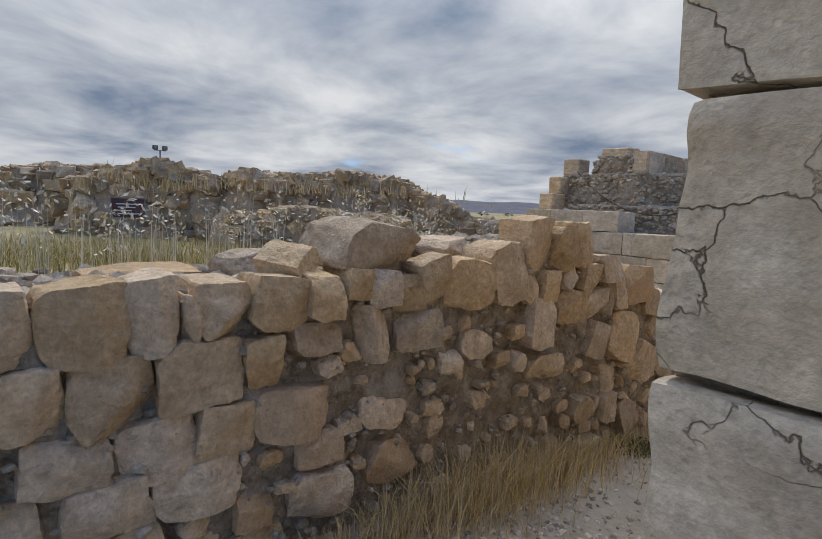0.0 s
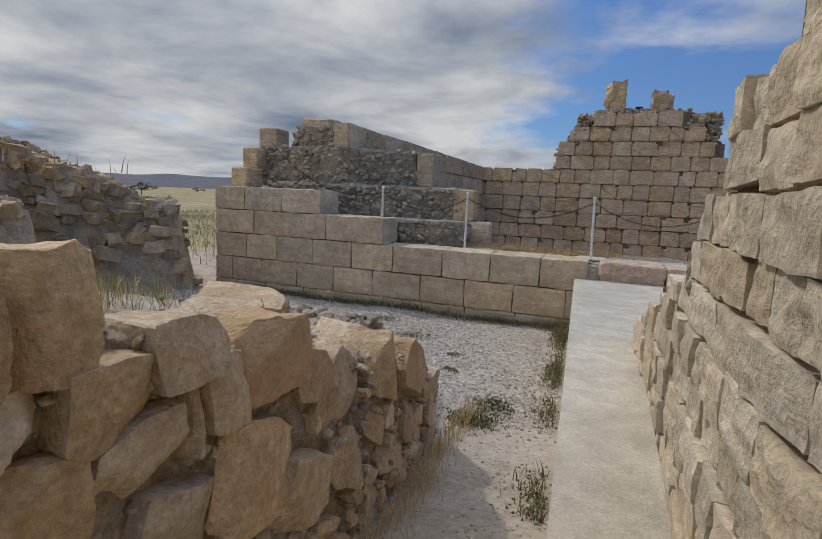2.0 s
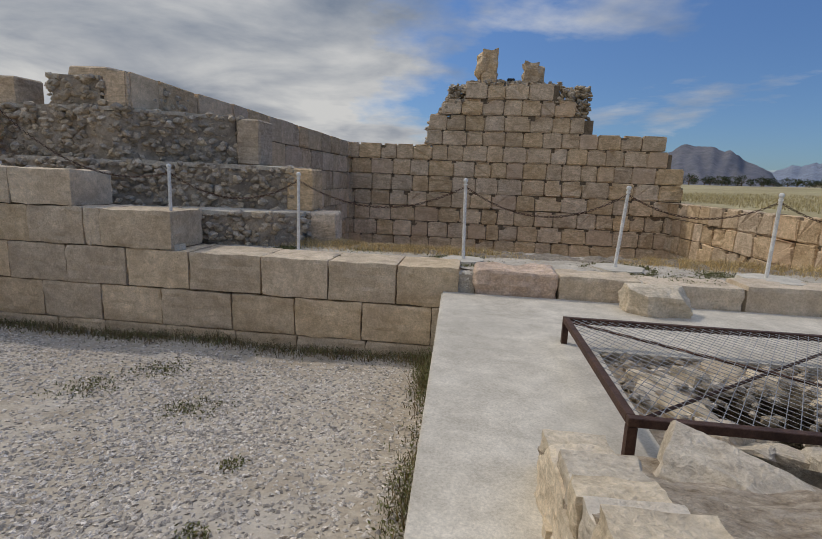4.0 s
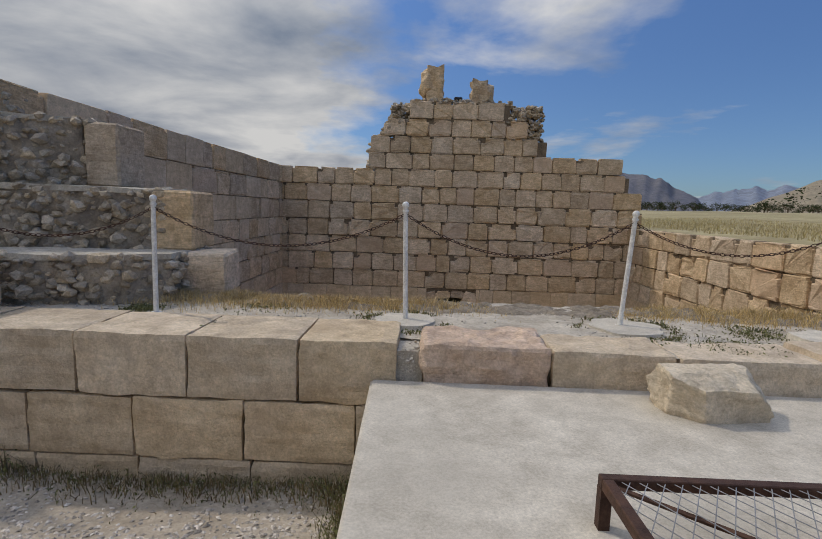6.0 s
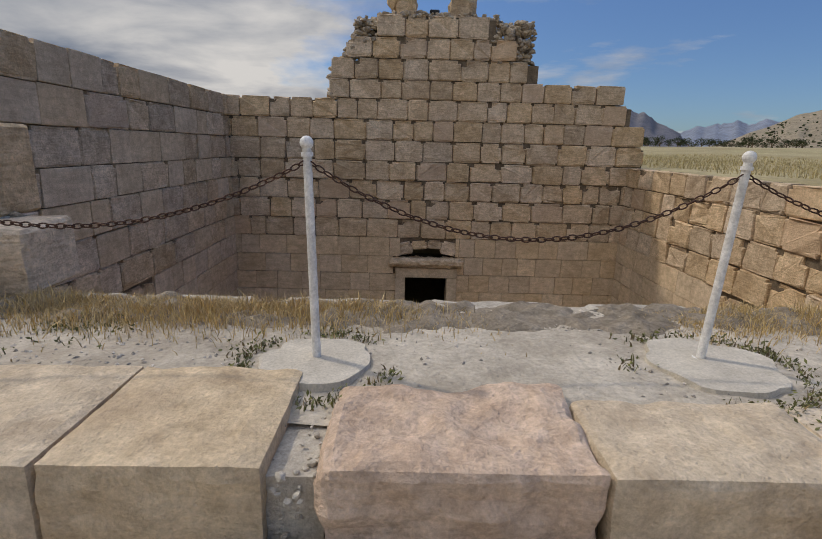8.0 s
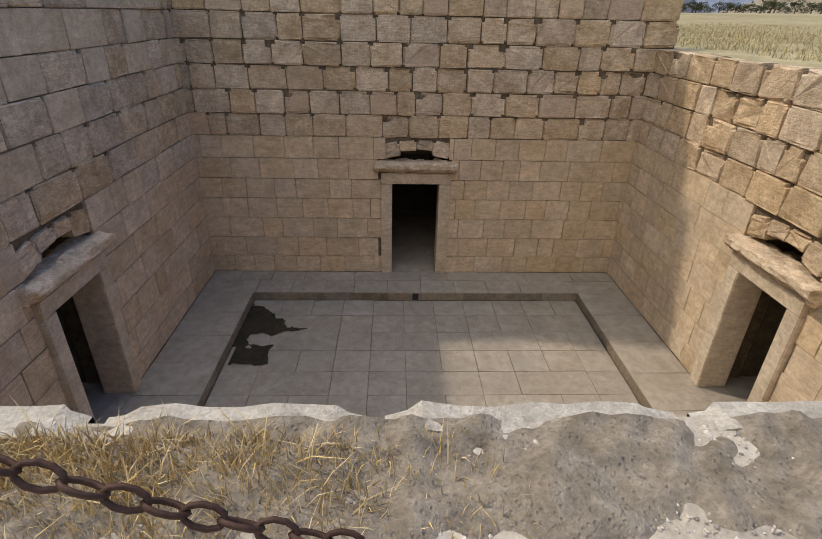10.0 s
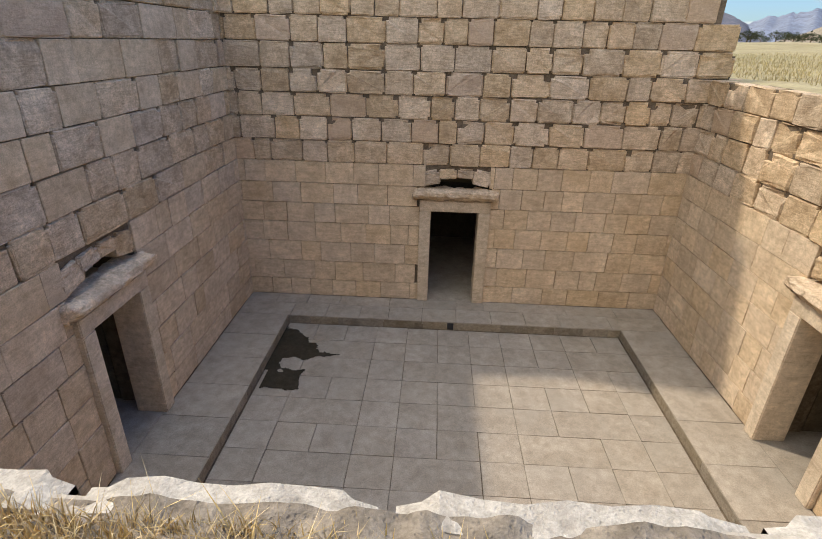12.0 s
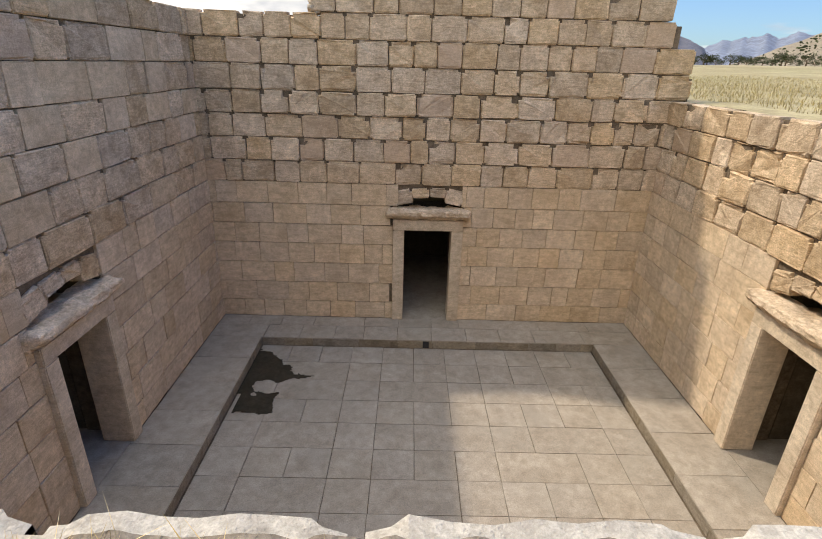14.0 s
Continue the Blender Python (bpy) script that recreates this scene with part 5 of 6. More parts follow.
# ---- paving of the court ----
def tile_mesh(seed, w, d, h, rough=0.003):
    rng = random.Random(seed)
    bm = bmesh.new()
    add_box(bm, -w / 2, w / 2, -d / 2, d / 2, -h, 0)
    bmesh.ops.bevel(bm, geom=[e for e in bm.edges if any(v.co.z > -h * 0.5 for v in e.verts)], offset=0.005, segments=1, affect='EDGES')
    for v in bm.verts:
        if v.co.z > -h * 0.5:
            v.co.z += rng.uniform(-rough, rough)
            v.co.x += rng.uniform(-0.004, 0.004)
            v.co.y += rng.uniform(-0.004, 0.004)
    me = bpy.data.meshes.new("paving_stone")
    bm.to_mesh(me)
    bm.free()
    return me


TILES = [tile_mesh(600 + i, 1.0, 1.0, 0.07) for i in range(5)]
KERBS = [tile_mesh(620 + i, 1.0, 1.0, 0.10) for i in range(5)]
rng = random.Random(91)


def pave(x0, x1, y0, y1, z, pitch_x, rows, meshes, parent, stagger=0.0, bond=0.12):
    for r, (ya, yb) in enumerate(zip(rows, rows[1:])):
        x = x0
        first = True
        while x < x1 - 0.05:
            w = pitch_x * rng.choice((1, 1, 1, 1, 1.5, 0.85)) + rng.uniform(-0.05, 0.05) if bond else pitch_x * (1 + (rng.random() < 0.22))
            if first and r % 2:
                w *= 1 - stagger
            first = False
            e = min(x + w, x1)
            if x1 - e < 0.3:
                e = x1
            m = pose((x + e) / 2, (ya + yb) / 2, z + rng.uniform(-0.004, 0.004), rng.uniform(-0.2, 0.2), rng.uniform(-0.2, 0.2), 0) @ Matrix.Diagonal((e - x - rng.uniform(0.004, 0.016), yb - ya - rng.uniform(0.004, 0.016), 1, 1))
            place("paving_stone", rng.choice(meshes), PAVING, m, parent)
            x = e


pave(PX0 + 0.03, PX1 - 0.03, PY0 + 0.03, PY1 - 0.03, POOL, (PX1 - PX0) / 11, [PY0 + (PY1 - PY0) * i / 12 for i in range(13)], TILES, floor_bed, 0.0, 0)
pave(XL, XR, PY1, YB, LEDGE, 1.1, [PY1, PY1 + 0.82, YB], KERBS, ledge, 0.4)
pave(XL, PX0, PY0, PY1, LEDGE, 2.0, steps(PY0, PY1, 9), KERBS, ledge, 0.0, 0)
pave(PX1, XR, PY0, PY1, LEDGE, 2.0, steps(PY0, PY1, 8), KERBS, ledge, 0.0, 0)
pave(XL, XR, YE, PY0, LEDGE, 1.3, [YE, YE + 0.8, PY0], KERBS, ledge, 0.4)
# stained riser stones between walkway and floor
RISER = material("stained riser stone", (0.24, 0.20, 0.15), (0.34, 0.29, 0.225), 3.0, 40, 0.8, 0.92, 0.12, (0.13, 0.10, 0.065), 2.0, 0.6, 0.3, 0.3, 0.03)
RISERS = [block_mesh(640 + i, *BIG, 0.014, 0.01, 1) for i in range(4)]
for turn, fixed, a0, a1 in ((0, PY1, PX0, PX1), (180, PY0, PX0, PX1), (90, PX0, PY0, PY1), (-90, PX1, PY0, PY1)):
    p = a0
    while p < a1 - 0.05:
        q = min(a1, p + rng.uniform(0.7, 1.5))
        c = ((p + q) / 2, fixed) if turn in (0, 180) else (fixed, (p + q) / 2)
        m = pose(c[0], c[1], (LEDGE + POOL) / 2 - 0.008, 0, 0, turn) @ Matrix.Translation((0, -0.004, 0)) @ Matrix.Diagonal((q - p - 0.012, 0.10, 0.40, 1))
        place("riser_stone", rng.choice(RISERS), RISER, m, ledge)
        p = q
# no hole is cut: a black box on the riser paints the drain's darkness
drain = box("drain_opening", 0.64, 0.84, PY1 - 0.012, PY1 + 0.1, POOL + 0.03, LEDGE - 0.035, BLACK)
tagged(drain, "black box standing in for the dark drain hole under the walkway", "drain", kind="structure")

WATER = material("wet film", (0.030, 0.026, 0.018), (0.05, 0.043, 0.03), 2.0, 30, 0.0, 0.08, 0.0)


def puddle_width(y):
    if y < 6.3 or y > 9.3:
        return 0.0
    if y < 7.15:
        return 1.15
    if y < 7.7:
        return 0.42
    if y < 8.25:
        return 2.0 - 3.2 * abs(y - 7.98)
    return 1.3 - 0.9 * (y - 8.25)


cells_x, cells_y = steps(-4.5, -2.2, 70), steps(6.2, 9.4, 90)
puddle = sheet("water", cells_x, cells_y, lambda x, y: POOL + 0.014, WATER,
               lambda x, y: x < -4.5 + puddle_width(y + 0.12 * wob(x, y, 3.0)) + 0.16 * wob(x, y, 4.0, 2) + 0.06 * wob(x, y, 11.0, 3) and (x > -4.38 or y > 7.1) and wob(x, y, 2.1, 8) < 0.42)
tagged(puddle, "thin dark puddle on the paving by the kerb", "puddle", kind="structure")


# ---- gravel, pebbles and weeds ----
rng = random.Random(95)
spots = []
while len(spots) < 34000:
    y = -5.2 - 8.0 * rng.random() ** 0.8
    x = rng.uniform(-8.5, -0.72)
    if y < -10.2 and x < -2.0:
        continue
    d = 0.62 + 0.8 * wob(x, y, 0.55, 1) - 0.9 * smoothstep(-10.0, -11.2, y) * smoothstep(-0.2, -1.2, x) - 0.5 * smoothstep(-5.8, -5.2, y)
    if rng.random() < d:
        spots.append((x, y, ground_z(x, y) + 0.002, rng.uniform(0.016, 0.052)))
for _ in range(5000):
    x, y = rng.uniform(-1.5, -0.5), rng.uniform(-16.2, -13.6)
    if rng.random() < 0.75 - abs(y + 14.9) * 0.5:
        spots.append((x, y, ground_z(x, y) + 0.004, rng.uniform(0.016, 0.052)))
for _ in range(1500):
    x, y = rng.uniform(-2.0, -0.62), rng.uniform(-13.5, -9.5)
    spots.append((x, y, ground_z(x, y) + 0.003, rng.uniform(0.008, 0.03)))
scatter("gravel", spots, GRAVEL, "pale crushed gravel covering the path", "gravel", 96, "oct", (0.35, 0.6))
spots = []
for _ in range(5500):
    x, y = rng.uniform(-7.5, 7.5), rng.uniform(-4.9, -3.1)
    if rng.random() < 0.35 + 0.6 * (x < -1.2) + 0.5 * wob(x, y, 1.3, 2) - 0.25 * (0.0 < x < 1.0):
        spots.append((x, y, terrace_z(x, y) + 0.002, rng.uniform(0.006, 0.03)))
scatter("terrace_pebbles", spots, GRAVEL, "small pebbles strewn on the terrace earth", "gravel", 97, "oct")
spots = []
for _ in range(1500):
    x, y = rng.uniform(XL, XR), YE - abs(rng.gauss(0, 0.13)) - 0.1
    spots.append((x, y, terrace_z(x, y) - 0.004, 0.008 + 0.035 * rng.random() ** 3))
for _ in range(2600):
    x, y = rng.uniform(-2.2, 2.6), rng.uniform(-3.5, -3.05)
    spots.append((x, y, terrace_z(x, y) + 0.002, 0.004 + 0.018 * rng.random() ** 2))
scatter("edge_rubble", spots, GRAVEL, "broken mortar bits behind the coping", "rubble", 98)


def tuft(name, x, y, z, r, n, h, mat, lab, seed, width=0.005):
    g = random.Random(seed)
    return blades(name, [(x + g.gauss(0, r * 0.5), y + g.gauss(0, r * 0.5), z, h * g.uniform(0.4, 1.2)) for _ in range(n)], mat, lab, "grass", seed, width, 0.6)


# straw along the court edge
spots = []
for _ in range(64000):
    x = rng.uniform(-5.9, 7.4)
    y = -3.10 - abs(rng.gauss(0, 0.27))
    d = 0.5 + 0.9 * wob(x, y * 0.5, 0.8, 7) + 0.35 * smoothstep(-0.5, -2.0, x) + 0.15 * smoothstep(2.0, 3.5, x) - 0.45 * smoothstep(-0.7, -0.3, x) * smoothstep(1.9, 1.4, x)
    if rng.random() < d:
        spots.append((x, y, -0.03, rng.uniform(0.05, 0.18) * (0.55 + 0.9 * abs(wob(x, y, 2.0, 9))) * (1.0 if x < 0 or x > 2 else 0.55)))
blades("dry_grass", spots, EDGE_STRAW, "golden dry grass along the court edge", "grass", 101, 0.003, 0.65)
# dry grass at the foot of the walls and behind them
spots = []
for _ in range(3200):
    y = rng.gauss(-14.3, 0.9)
    spots.append((-1.44 + abs(rng.gauss(0, 0.13)), y, ground_z(-1.3, y) - 0.01, rng.uniform(0.06, 0.42) * math.exp(-((y + 14.4) / 1.1) ** 2) + 0.05))
for _ in range(1600):
    y = rng.uniform(-14, -10)
    spots.append((-1.46 + abs(rng.gauss(0, 0.08)), y, ground_z(-1.4, y) - 0.01, rng.uniform(0.04, 0.2)))
blades("wall_foot_grass", spots, STRAW, "long dry grass at the foot of the ruined wall", "grass", 102, 0.0022, 0.5)
spots = []
for _ in range(30000):
    x, y = rng.uniform(-10.5, -2.6), rng.uniform(-19.0, -9.0)
    if rng.random() < 0.75 + wob(x, y, 0.6, 3) - 0.6 * (y > -11.5 and x > -5):
        spots.append((x, y, ground_z(x, y) - 0.02, rng.uniform(0.08, 0.30)))
blades("meadow_grass", spots[::2], STRAW, "yellow meadow grass behind the ruined wall", "grass", 103, 0.0032, 0.5)
MEADOW_GREEN = material("pale green grass", (0.20, 0.20, 0.065), (0.36, 0.33, 0.13), 6.0, 50, 0.0, 0.9, 0.2, island=True)
blades("meadow_green_grass", spots[1::2], MEADOW_GREEN, "pale green meadow grass behind the ruined wall", "grass", 104, 0.0032, 0.5)
spots = []
for _ in range(22000):
    a, r = rng.uniform(0, 1), rng.uniform(0, 1)
    x, y = -9.0 - 26 * r, -3.0 + 34 * a
    if rng.random() < 0.7 + 0.6 * wob(x, y, 0.3, 5):
        spots.append((x, y, ground_z(x, y) - 0.03, rng.uniform(0.12, 0.4)))
blades("field_grass", spots, FIELD_STRAW, "dry yellow field grass west of the terrace", "grass", 105, 0.014, 0.4)
spots = []
for _ in range(24000):
    x, y = 8.9 + 20 * rng.random() ** 1.3, rng.uniform(-3.0, 40.0)
    spots.append((x, y, ground_z(x, y) - 0.03, rng.uniform(0.06, 0.24)))
blades("east_field_grass", spots, FIELD_STRAW, "golden dry field grass beyond the court", "grass", 106, 0.012, 0.4)

# scrub along the retaining wall and the causeway, weeds round the footings
spots, green = [], []
for _ in range(6500):
    x = rng.uniform(-8.5, -0.9)
    d = abs(rng.gauss(0, 0.16))
    if rng.random() < 0.75 + 0.6 * wob(x, 0, 1.1, 4):
        (spots if rng.random() < 0.72 else green).append((x, YF - 0.02 - d, ground_z(x, YF - d) - 0.01, rng.uniform(0.03, 0.2) * (1.2 - d) * (0.5 + 1.2 * abs(wob(x, d, 1.7, 12)))))
for _ in range(3800):
    y = rng.uniform(-11.5, -5.2)
    x = -0.62 - 0.034 * (y + 12) - abs(rng.gauss(0, 0.09)) - 0.02
    d = 0.3 + wob(0, y, 0.9, 6) + 0.8 * smoothstep(-7.0, -5.5, y)
    if rng.random() < d:
        (green if rng.random() < 0.6 else spots).append((x, y, ground_z(x, y) - 0.01, rng.uniform(0.03, 0.13) * (1 + smoothstep(-7, -5.4, y))))
for cx, cy, r, k in ((-0.59, -4.1, 0.36, 700), (1.58, -4.05, 0.42, 800), (3.38, -4.4, 0.42, 400), (-4.6, -4.8, 0.2, 100)):
    for _ in range(k):
        a = rng.uniform(0, 2 * math.pi)
        q = r + abs(rng.gauss(0, 0.07))
        x, y = cx + q * math.cos(a), cy + q * math.sin(a)
        if 0.35 + wob(math.cos(a), math.sin(a), 1.4, cx) > rng.random() * 0.8:
            (green if rng.random() < 0.6 else spots).append((x, y, terrace_z(x, y), rng.uniform(0.012, 0.05)))
for cx, cy, r, k in ((-3.3, -3.95, 0.16, 260), (-2.4, -4.6, 0.2, 120), (2.3, -4.6, 0.3, 240), (-2.75, -4.45, 0.12, 80), (-2.1, -3.6, 0.3, 120), (2.9, -4.0, 0.3, 200)):
    for _ in range(k):
        x, y = rng.gauss(cx, r * 0.5), rng.gauss(cy, r * 0.5)
        green.append((x, y, terrace_z(x, y), rng.uniform(0.012, 0.05)))
for cx, cy, r, k in ((-1.3, -12.9, 0.16, 420), (-1.32, -10.3, 0.2, 420), (-1.25, -9.9, 0.2, 300), (-3.0, -7.2, 0.3, 180), (-4.2, -7.0, 0.35, 200), (-2.1, -8.2, 0.1, 60), (-1.9, -9.0, 0.08, 50), (-3.9, -6.3, 0.3, 180), (-2.6, -10.4, 0.2, 220), (-1.5, -14.0, 0.12, 150), (-5.6, -9.6, 0.6, 500), (-4.6, -8.9, 0.3, 260)):
    for _ in range(k):
        x, y = rng.gauss(cx, r * 0.5), rng.gauss(cy, r * 0.5)
        (green if rng.random() < 0.7 else spots).append((x, y, ground_z(x, y), rng.uniform(0.012, 0.05) ))
blades("scrub", spots, SCRUB, "brown dead scrub along the wall foot and causeway", "scrub", 107, 0.005, 0.7)
blades("weeds", green, GREEN, "low dusty green weeds", "weeds", 108, 0.0035, 0.8)
leaves("weed_leaves", [(x + rng.gauss(0, 0.03), y + rng.gauss(0, 0.03), z + h * rng.uniform(0.2, 0.9)) for x, y, z, h in green * 2], GREEN, "small dusty leaves of low weeds", "weeds", 109, 0.014)

# wild oats behind the ruined wall
stems, husks = [], []
for _ in range(150):
    x, y = -2.35 - abs(rng.gauss(0, 0.55)), rng.uniform(-17.2, -13.3)
    z, h = ground_z(x, y), rng.uniform(0.32, 0.62)
    for _ in range(2):
        stems.append((x + rng.gauss(0, 0.01), y + rng.gauss(0, 0.01), z, h * 1.05))
    for _ in range(rng.randint(9, 18)):
        f = rng.uniform(0.62, 1.05)
        husks.append((x + rng.gauss(0, 0.05), y + rng.gauss(0, 0.05), z + h * f))
blades("oat_stems", stems, OATS, "thin pale stems of wild oats", "wild oats", 110, 0.0025, 0.08)
leaves("oat_husks", husks, OATS, "pale drooping husks of wild oats", "wild oats", 111, 0.015)


# ---- far ruins, board and floodlight mast ----
RIDGE_STONE = material("weathered rubble stone", (0.42, 0.305, 0.19), (0.70, 0.535, 0.355), 4.0, 30, 1.0, 0.95, 0.22, (0.27, 0.215, 0.155), 1.5, 0.5, 0.3, 0.0, 0.03, island=True)


def ridge(name, line, half, label, seed, count, big):
    """A collapsed stone wall: an uneven bank along a line of x, y, top, covered with stones."""
    rng = random.Random(seed)
    xs = [p[0] for p in line]
    ys = [p[1] for p in line]

    def height(x, y):
        best, t_best = 9.0, 0.0
        for (ax, ay, az), (bx, by, bz) in zip(line, line[1:]):
            dx, dy = bx - ax, by - ay
            t = min(1, max(0, ((x - ax) * dx + (y - ay) * dy) / (dx * dx + dy * dy)))
            d = math.hypot(x - ax - t * dx, y - ay - t * dy)
            if d < best:
                best, t_best = d, az + (bz - az) * t
        g = ground_z(x, y)
        t_best += 0.16 * wob(x, y, 1.1, seed)
        return g - 0.05 + max(0.0, t_best - g) * (1 - smoothstep(half * 0.55, half, best + 0.12 * wob(x, y, 2.0, 3)))

    ob = sheet(name, steps(min(xs) - half * 1.2, max(xs) + half * 1.2, 60), steps(min(ys) - half * 1.2, max(ys) + half * 1.2, 90), height, RIDGE_STONE, None, False)
    tagged(ob, label, "ruined wall")
    spots = []
    while len(spots) < count:
        i = rng.randrange(len(line) - 1)
        t = rng.random()
        x = line[i][0] + (line[i + 1][0] - line[i][0]) * t + rng.gauss(0, half * 0.5)
        y = line[i][1] + (line[i + 1][1] - line[i][1]) * t + rng.gauss(0, half * 0.5)
        z = height(x, y)
        if z > ground_z(x, y) + 0.05 or rng.random() < 0.1:
            spots.append((x, y, z, rng.uniform(0.2, big * 1.3)))
    heap = scatter("stones", spots, RIDGE_STONE, "tumbled brown field stones", "stones", seed + 1, "cube", (0.5, 0.8), ob)
    del heap["category"]
    return ob


ridge("ruined_wall", [(-9.6, -6.2, 0.6), (-10.4, -7.5, 1.35), (-11.3, -8.6, 1.72), (-11.9, -10.2, 1.55), (-12.0, -11.6, 1.55)], 1.15, "collapsed brown rubble wall with tumbled stones", 201, 1700, 0.42)
ridge("ruined_wall", [(-12.4, -12.3, 1.35), (-12.8, -13.4, 1.62), (-13.2, -14.6, 1.30)], 1.0, "rounded heap of stacked field stones", 203, 800, 0.42)
ridge("ruined_wall", [(-16.5, -14.2, 1.62), (-16.8, -15.6, 1.55), (-17.2, -18.0, 1.2), (-18.0, -22.0, 1.3)], 1.2, "dark drystone wall remnant in the meadow", 205, 1300, 0.42)
ridge("ruined_wall", [(-8.9, -9.3, 0.62), (-9.6, -10.8, 0.72), (-10.1, -12.6, 0.65)], 0.6, "low remnant of small squared stones", 207, 450, 0.34)
spots = []
for _ in range(1300):
    k = rng.random()
    x, y = (-11.5 + rng.gauss(0, 1.2), -10.0 + rng.gauss(0, 1.6)) if k < 0.5 else (-12.6 + rng.gauss(0, 0.7), -13.4 + rng.gauss(0, 0.7))
    spots.append((x, y, 1.15 + 0.25 * wob(x, y, 1.0), rng.uniform(0.15, 0.5)))
blades("ruin_grass", spots, STRAW, "straw-coloured grass growing over the ruined walls", "grass", 209, 0.009, 0.4)

board = new("information_board")
board.matrix_world = pose(-10.5, -14.5, ground_z(-10.5, -14.5) - 0.05, 0, 0, 82)
tagged(board, "maroon information board with pale text on two legs", "sign board")
hz = 0.93 - ground_z(-10.5, -14.5)
for s in (-0.16, 0.16):
    bm = bmesh.new()
    add_box(bm, s - 0.018, s + 0.018, -0.018, 0.018, 0, hz)
    part("leg", bm, STEEL, board)
bm = bmesh.new()
add_box(bm, -0.27, 0.27, -0.035, -0.02, hz - 0.33, hz + 0.02)
bmesh.ops.bevel(bm, geom=bm.edges[:], offset=0.004, segments=1, affect='EDGES')
panel = part("panel", bm, BOARD, board)
bm = bmesh.new()
for a, b, c, d in ((-0.29, 0.29, hz + 0.02, hz + 0.045), (-0.29, 0.29, hz - 0.355, hz - 0.33), (-0.29, -0.27, hz - 0.33, hz + 0.02), (0.27, 0.29, hz - 0.33, hz + 0.02)):
    add_box(bm, a, b, -0.042, -0.012, c, d)
part("panel_frame", bm, STEEL, board)
for k in range(4):
    bm = bmesh.new()
    add_box(bm, -0.2 + 0.03 * (k % 2), 0.18 - 0.06 * (k % 3), -0.039, -0.0355, hz - 0.09 - 0.06 * k, hz - 0.07 - 0.06 * k)
    part("text_line", bm, WHITE_PAINT, panel)

mast = new("floodlight_mast")
gz = ground_z(-40.0, -7.6)
mast.location = (-40.0, -7.6, gz)
tagged(mast, "thin steel mast with two small floodlights", "floodlight mast")
bm = bmesh.new()
bmesh.ops.create_cone(bm, cap_ends=True, segments=10, radius1=0.08, radius2=0.05, depth=4.4 - gz, matrix=Matrix.Translation((0, 0, (4.4 - gz) / 2)))
part("pole", bm, STEEL, mast)
bm = bmesh.new()
add_box(bm, -0.03, 0.03, -0.4, 0.4, 4.35 - gz, 4.41 - gz)
part("crossarm", bm, STEEL, mast)
for s in (-0.32, 0.32):
    bm = bmesh.new()
    add_box(bm, -0.12, 0.12, s - 0.17, s + 0.17, 4.42 - gz, 4.72 - gz)
    bmesh.ops.bevel(bm, geom=bm.edges[:], offset=0.03, segments=1, affect='EDGES')
    head = part("lamp_head", bm, BLACK, mast)
    bm = bmesh.new()
    add_box(bm, 0.122, 0.13, s - 0.13, s + 0.13, 4.46 - gz, 4.68 - gz)
    part("lens", bm, STEEL, head)


# ---- trees, hills and mountains ----
def tree(name, h, seed, label, leaf=0.22, count=900):
    g = random.Random(seed)
    ob = new(name)
    bm = bmesh.new()
    bmesh.ops.create_cone(bm, cap_ends=True, segments=8, radius1=h * 0.045, radius2=h * 0.02, depth=h * 0.5, matrix=Matrix.Translation((0, 0, h * 0.25)))
    for k in range(6):
        a = k * 1.05 + g.random()
        bar(bm, (0, 0, h * (0.25 + 0.05 * k)), (h * 0.3 * math.cos(a), h * 0.3 * math.sin(a), h * (0.5 + 0.06 * k)), h * 0.014)
    part("trunk", bm, BARK, ob)
    pts = []
    lumps = [(g.gauss(0, h * 0.24), g.gauss(0, h * 0.24), h * g.uniform(0.4, 0.86), h * g.uniform(0.10, 0.2)) for _ in range(13)]
    for _ in range(count):
        x, y, z, r = g.choice(lumps)
        v = Vector((g.gauss(0, 1), g.gauss(0, 1), g.gauss(0, 0.8))).normalized() * r * g.uniform(0.55, 1.05)
        pts.append((x + v.x, y + v.y, z + v.z))
    leaves("crown", pts, TREE_GREEN, "", "", seed, leaf * h * 0.14, ob)
    return tagged(ob, label, "tree", "far trees and bushes")


first = tree("tree", 3.0, 301, "dark green bushy tree standing far off in the dry field")
first.location = (-92, 66, ground_z(-92, 66))
g = random.Random(302)
second = tree("tree", 2.8, 305, "dark green bushy tree in a distant row below the hills")
second.location = (70, 143, ground_z(70, 143))
for k in range(30):
    az = radians(21.5 + k * 0.62 + g.uniform(-0.2, 0.2))
    r = g.uniform(140, 170)
    x, y = r * math.sin(az), r * math.cos(az)
    s = g.uniform(0.6, 1.25)
    ob = copy_thing(second if k % 2 else first, pose(x, y, ground_z(x, y) - 0.2, 0, 0, g.uniform(0, 360)))
    ob.scale = (s * 1.5, s * 1.5, s)
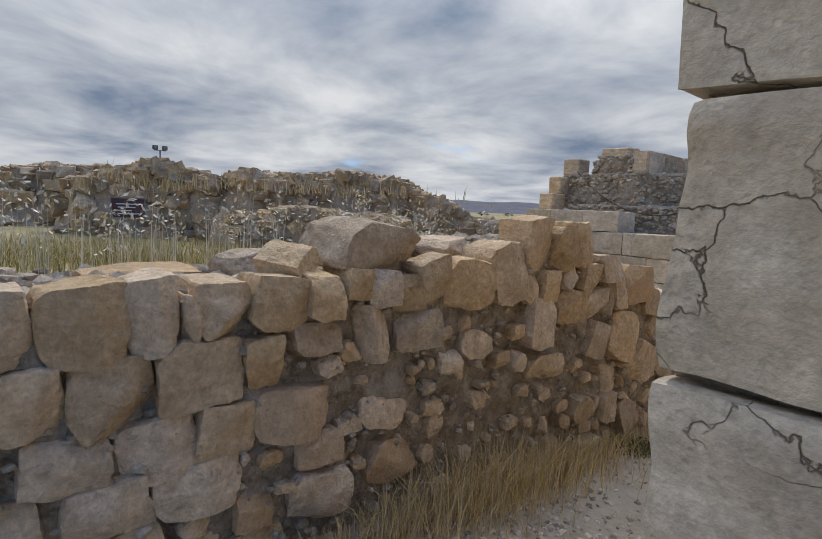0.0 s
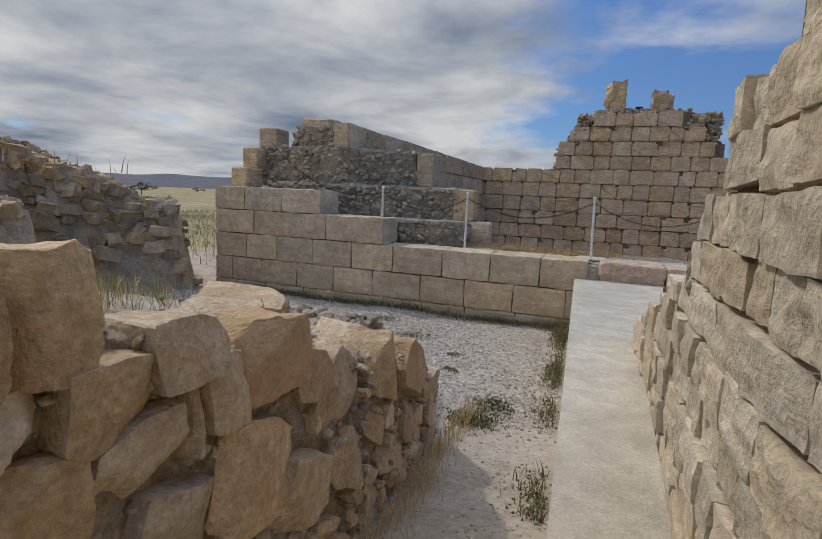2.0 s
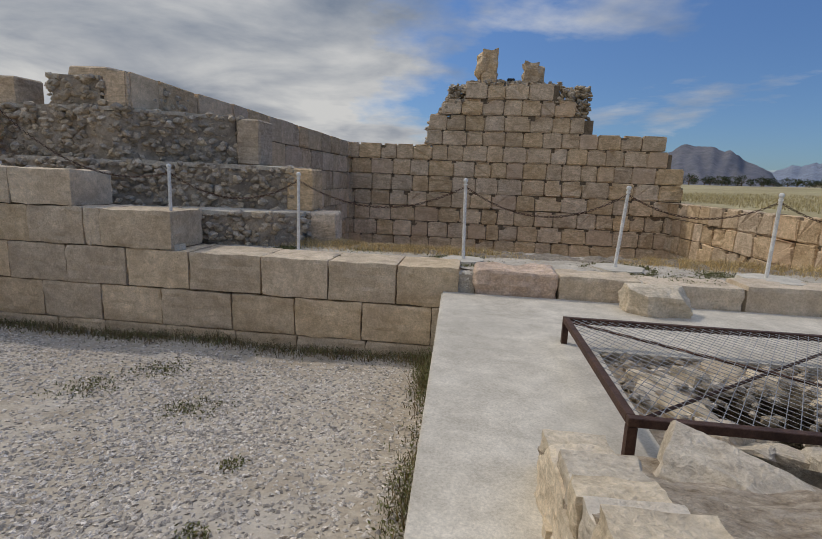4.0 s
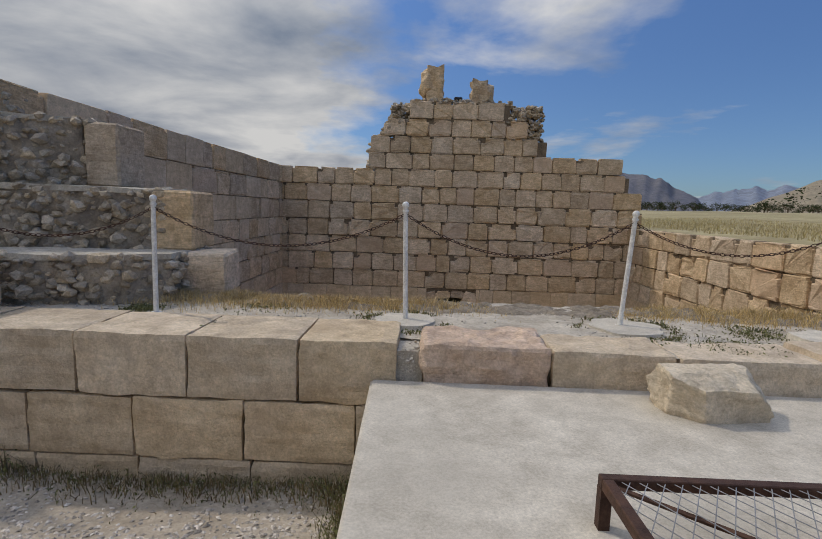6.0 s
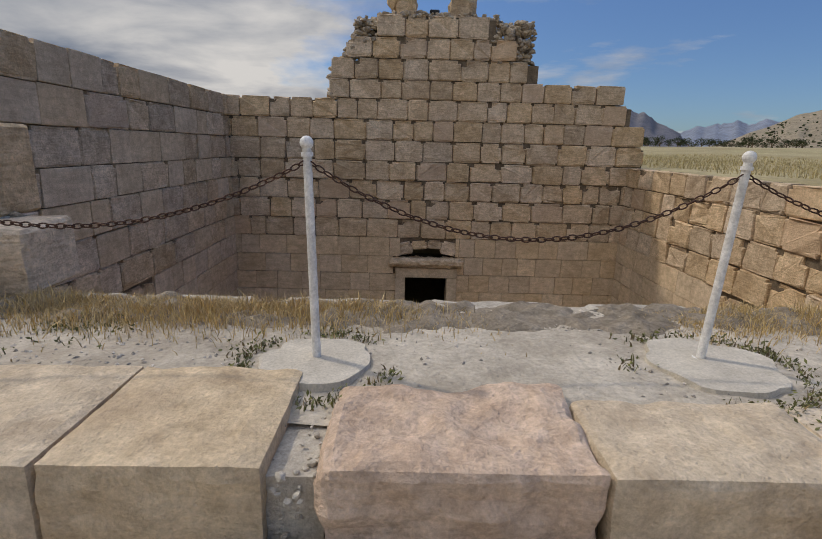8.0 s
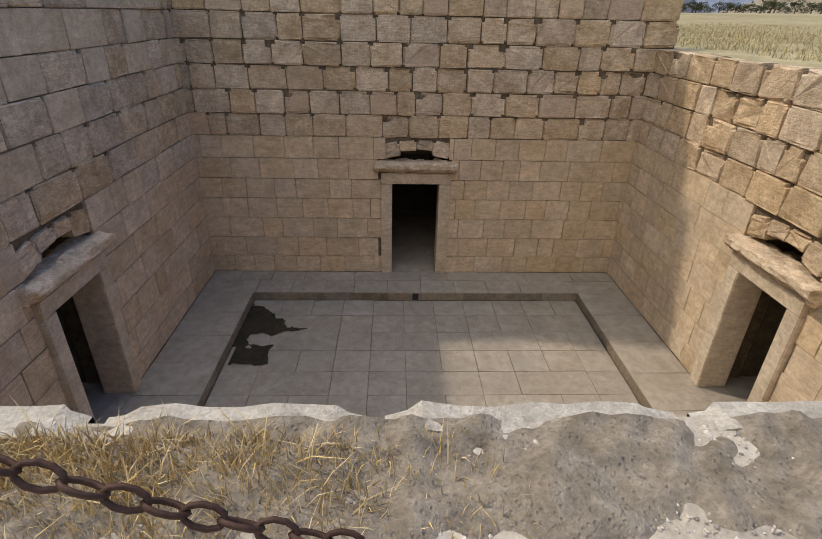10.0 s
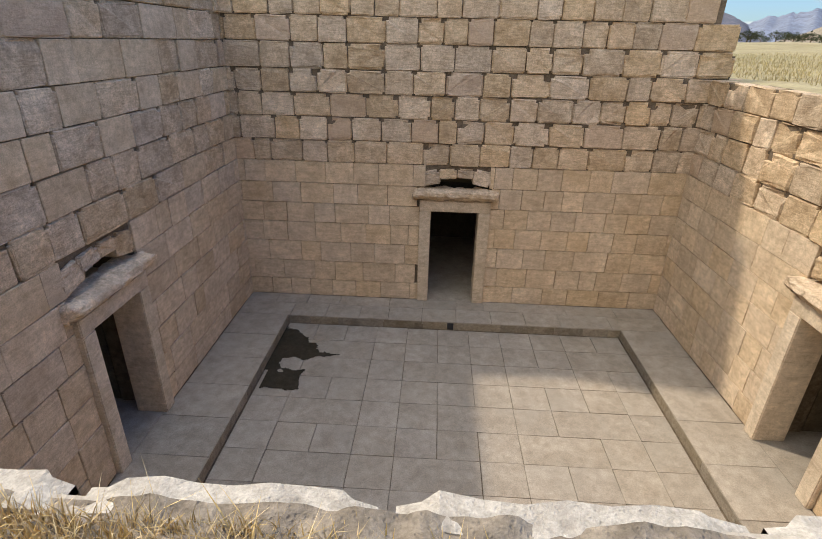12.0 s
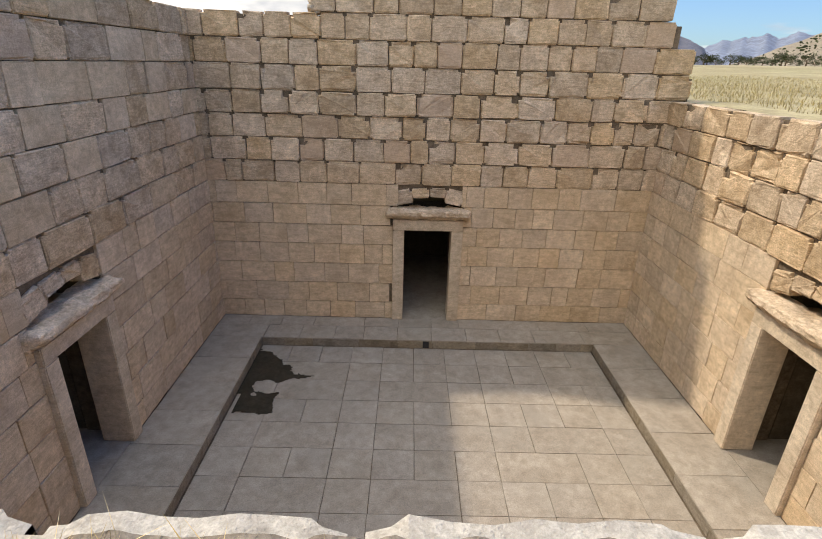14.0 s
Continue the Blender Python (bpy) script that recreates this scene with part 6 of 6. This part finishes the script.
for k in range(14):
    az = radians(-56 + k * 3.1 + g.uniform(-1, 1))
    r = g.uniform(170, 260)
    x, y = r * math.sin(az), r * math.cos(az)
    ob = copy_thing(first, pose(x, y, ground_z(x, y) - 0.4, 0, 0, g.uniform(0, 360)))
    ob.scale = (1.6, 1.6, 0.8)


def range_of_hills(name, az0, az1, dist, profile, mat, label, foot=-6.0, depth=0.35):
    """A strip of hills seen along an arc: profile(az) gives its elevation in degrees."""
    n = int((az1 - az0) * 4)
    verts, faces, rows = [], [], 7
    for i in range(n + 1):
        az = az0 + (az1 - az0) * i / n
        h = math.tan(radians(max(0.02, profile(az)))) * dist
        for r in range(rows + 1):
            f = r / rows
            q = dist * (1 - depth * (1 - f)) + dist * 0.03 * wob(az * 0.7, f * 4, 1.0, 2)
            z = foot + (h - foot) * f ** 1.25 + h * 0.10 * wob(az * 0.9, f * 3, 1.3, 5) * f * (1 - f) * 3
            verts.append((q * math.sin(radians(az)), q * math.cos(radians(az)), z))
    for i in range(n):
        for r in range(rows):
            a = i * (rows + 1) + r
            faces.append((a, a + rows + 1, a + rows + 2, a + 1))
    ob = mesh_from(name, verts, faces, mat, None, True)
    return tagged(ob, label, "hills", kind="structure")


def bump_at(az, c, w, h):
    return h * math.exp(-((az - c) / w) ** 2)


# far mountains, dark mountain and low hills carry painted haze
range_of_hills("backdrop_far_mountains", 14, 62, 2600, lambda a: 1.6 + bump_at(a, 31.0, 3.4, 1.1) + bump_at(a, 35.5, 3.0, 1.0) + bump_at(a, 43, 6, 1.6) + 0.45 * wob(a, 0, 0.9) + 0.25 * wob(a, 4, 2.3) + 0.12 * wob(a, 9, 6.0), FAR_HILL, "far mountains with pale blue haze in their colour")
range_of_hills("backdrop_dark_mountain", 8, 33, 1500, lambda a: bump_at(a, 21.5, 5.0, 4.5) + bump_at(a, 26.8, 3.0, 1.3) + 0.4 * wob(a, 3, 0.7) + 0.2 * wob(a, 6, 2.1) + 0.1 * wob(a, 1, 5.5), HILL, "dark mountain beyond the field with haze in its colour")
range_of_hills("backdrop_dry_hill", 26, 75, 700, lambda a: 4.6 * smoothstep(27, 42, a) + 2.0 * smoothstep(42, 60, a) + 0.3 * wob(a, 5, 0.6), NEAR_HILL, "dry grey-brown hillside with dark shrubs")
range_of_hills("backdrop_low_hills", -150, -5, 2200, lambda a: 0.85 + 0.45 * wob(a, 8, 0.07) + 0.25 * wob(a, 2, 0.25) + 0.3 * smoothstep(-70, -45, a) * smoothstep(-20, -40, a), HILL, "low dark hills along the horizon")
rng = random.Random(330)
dots = []
for _ in range(1400):
    az, f = rng.uniform(28, 62), rng.uniform(0.1, 0.95)
    el = 4.6 * smoothstep(27, 42, az) + 2.0 * smoothstep(42, 60, az)
    q = 700 * (1 - 0.35 * (1 - f))
    z = -6 + (math.tan(radians(el)) * 700 + 6) * f ** 1.25
    dots.append((q * math.sin(radians(az)), q * math.cos(radians(az)), z + 0.3, rng.uniform(1.2, 3.2)))
scatter("hill_shrubs", dots, TREE_GREEN, "dark shrubs dotted over the dry hillside", "shrubs", 331)
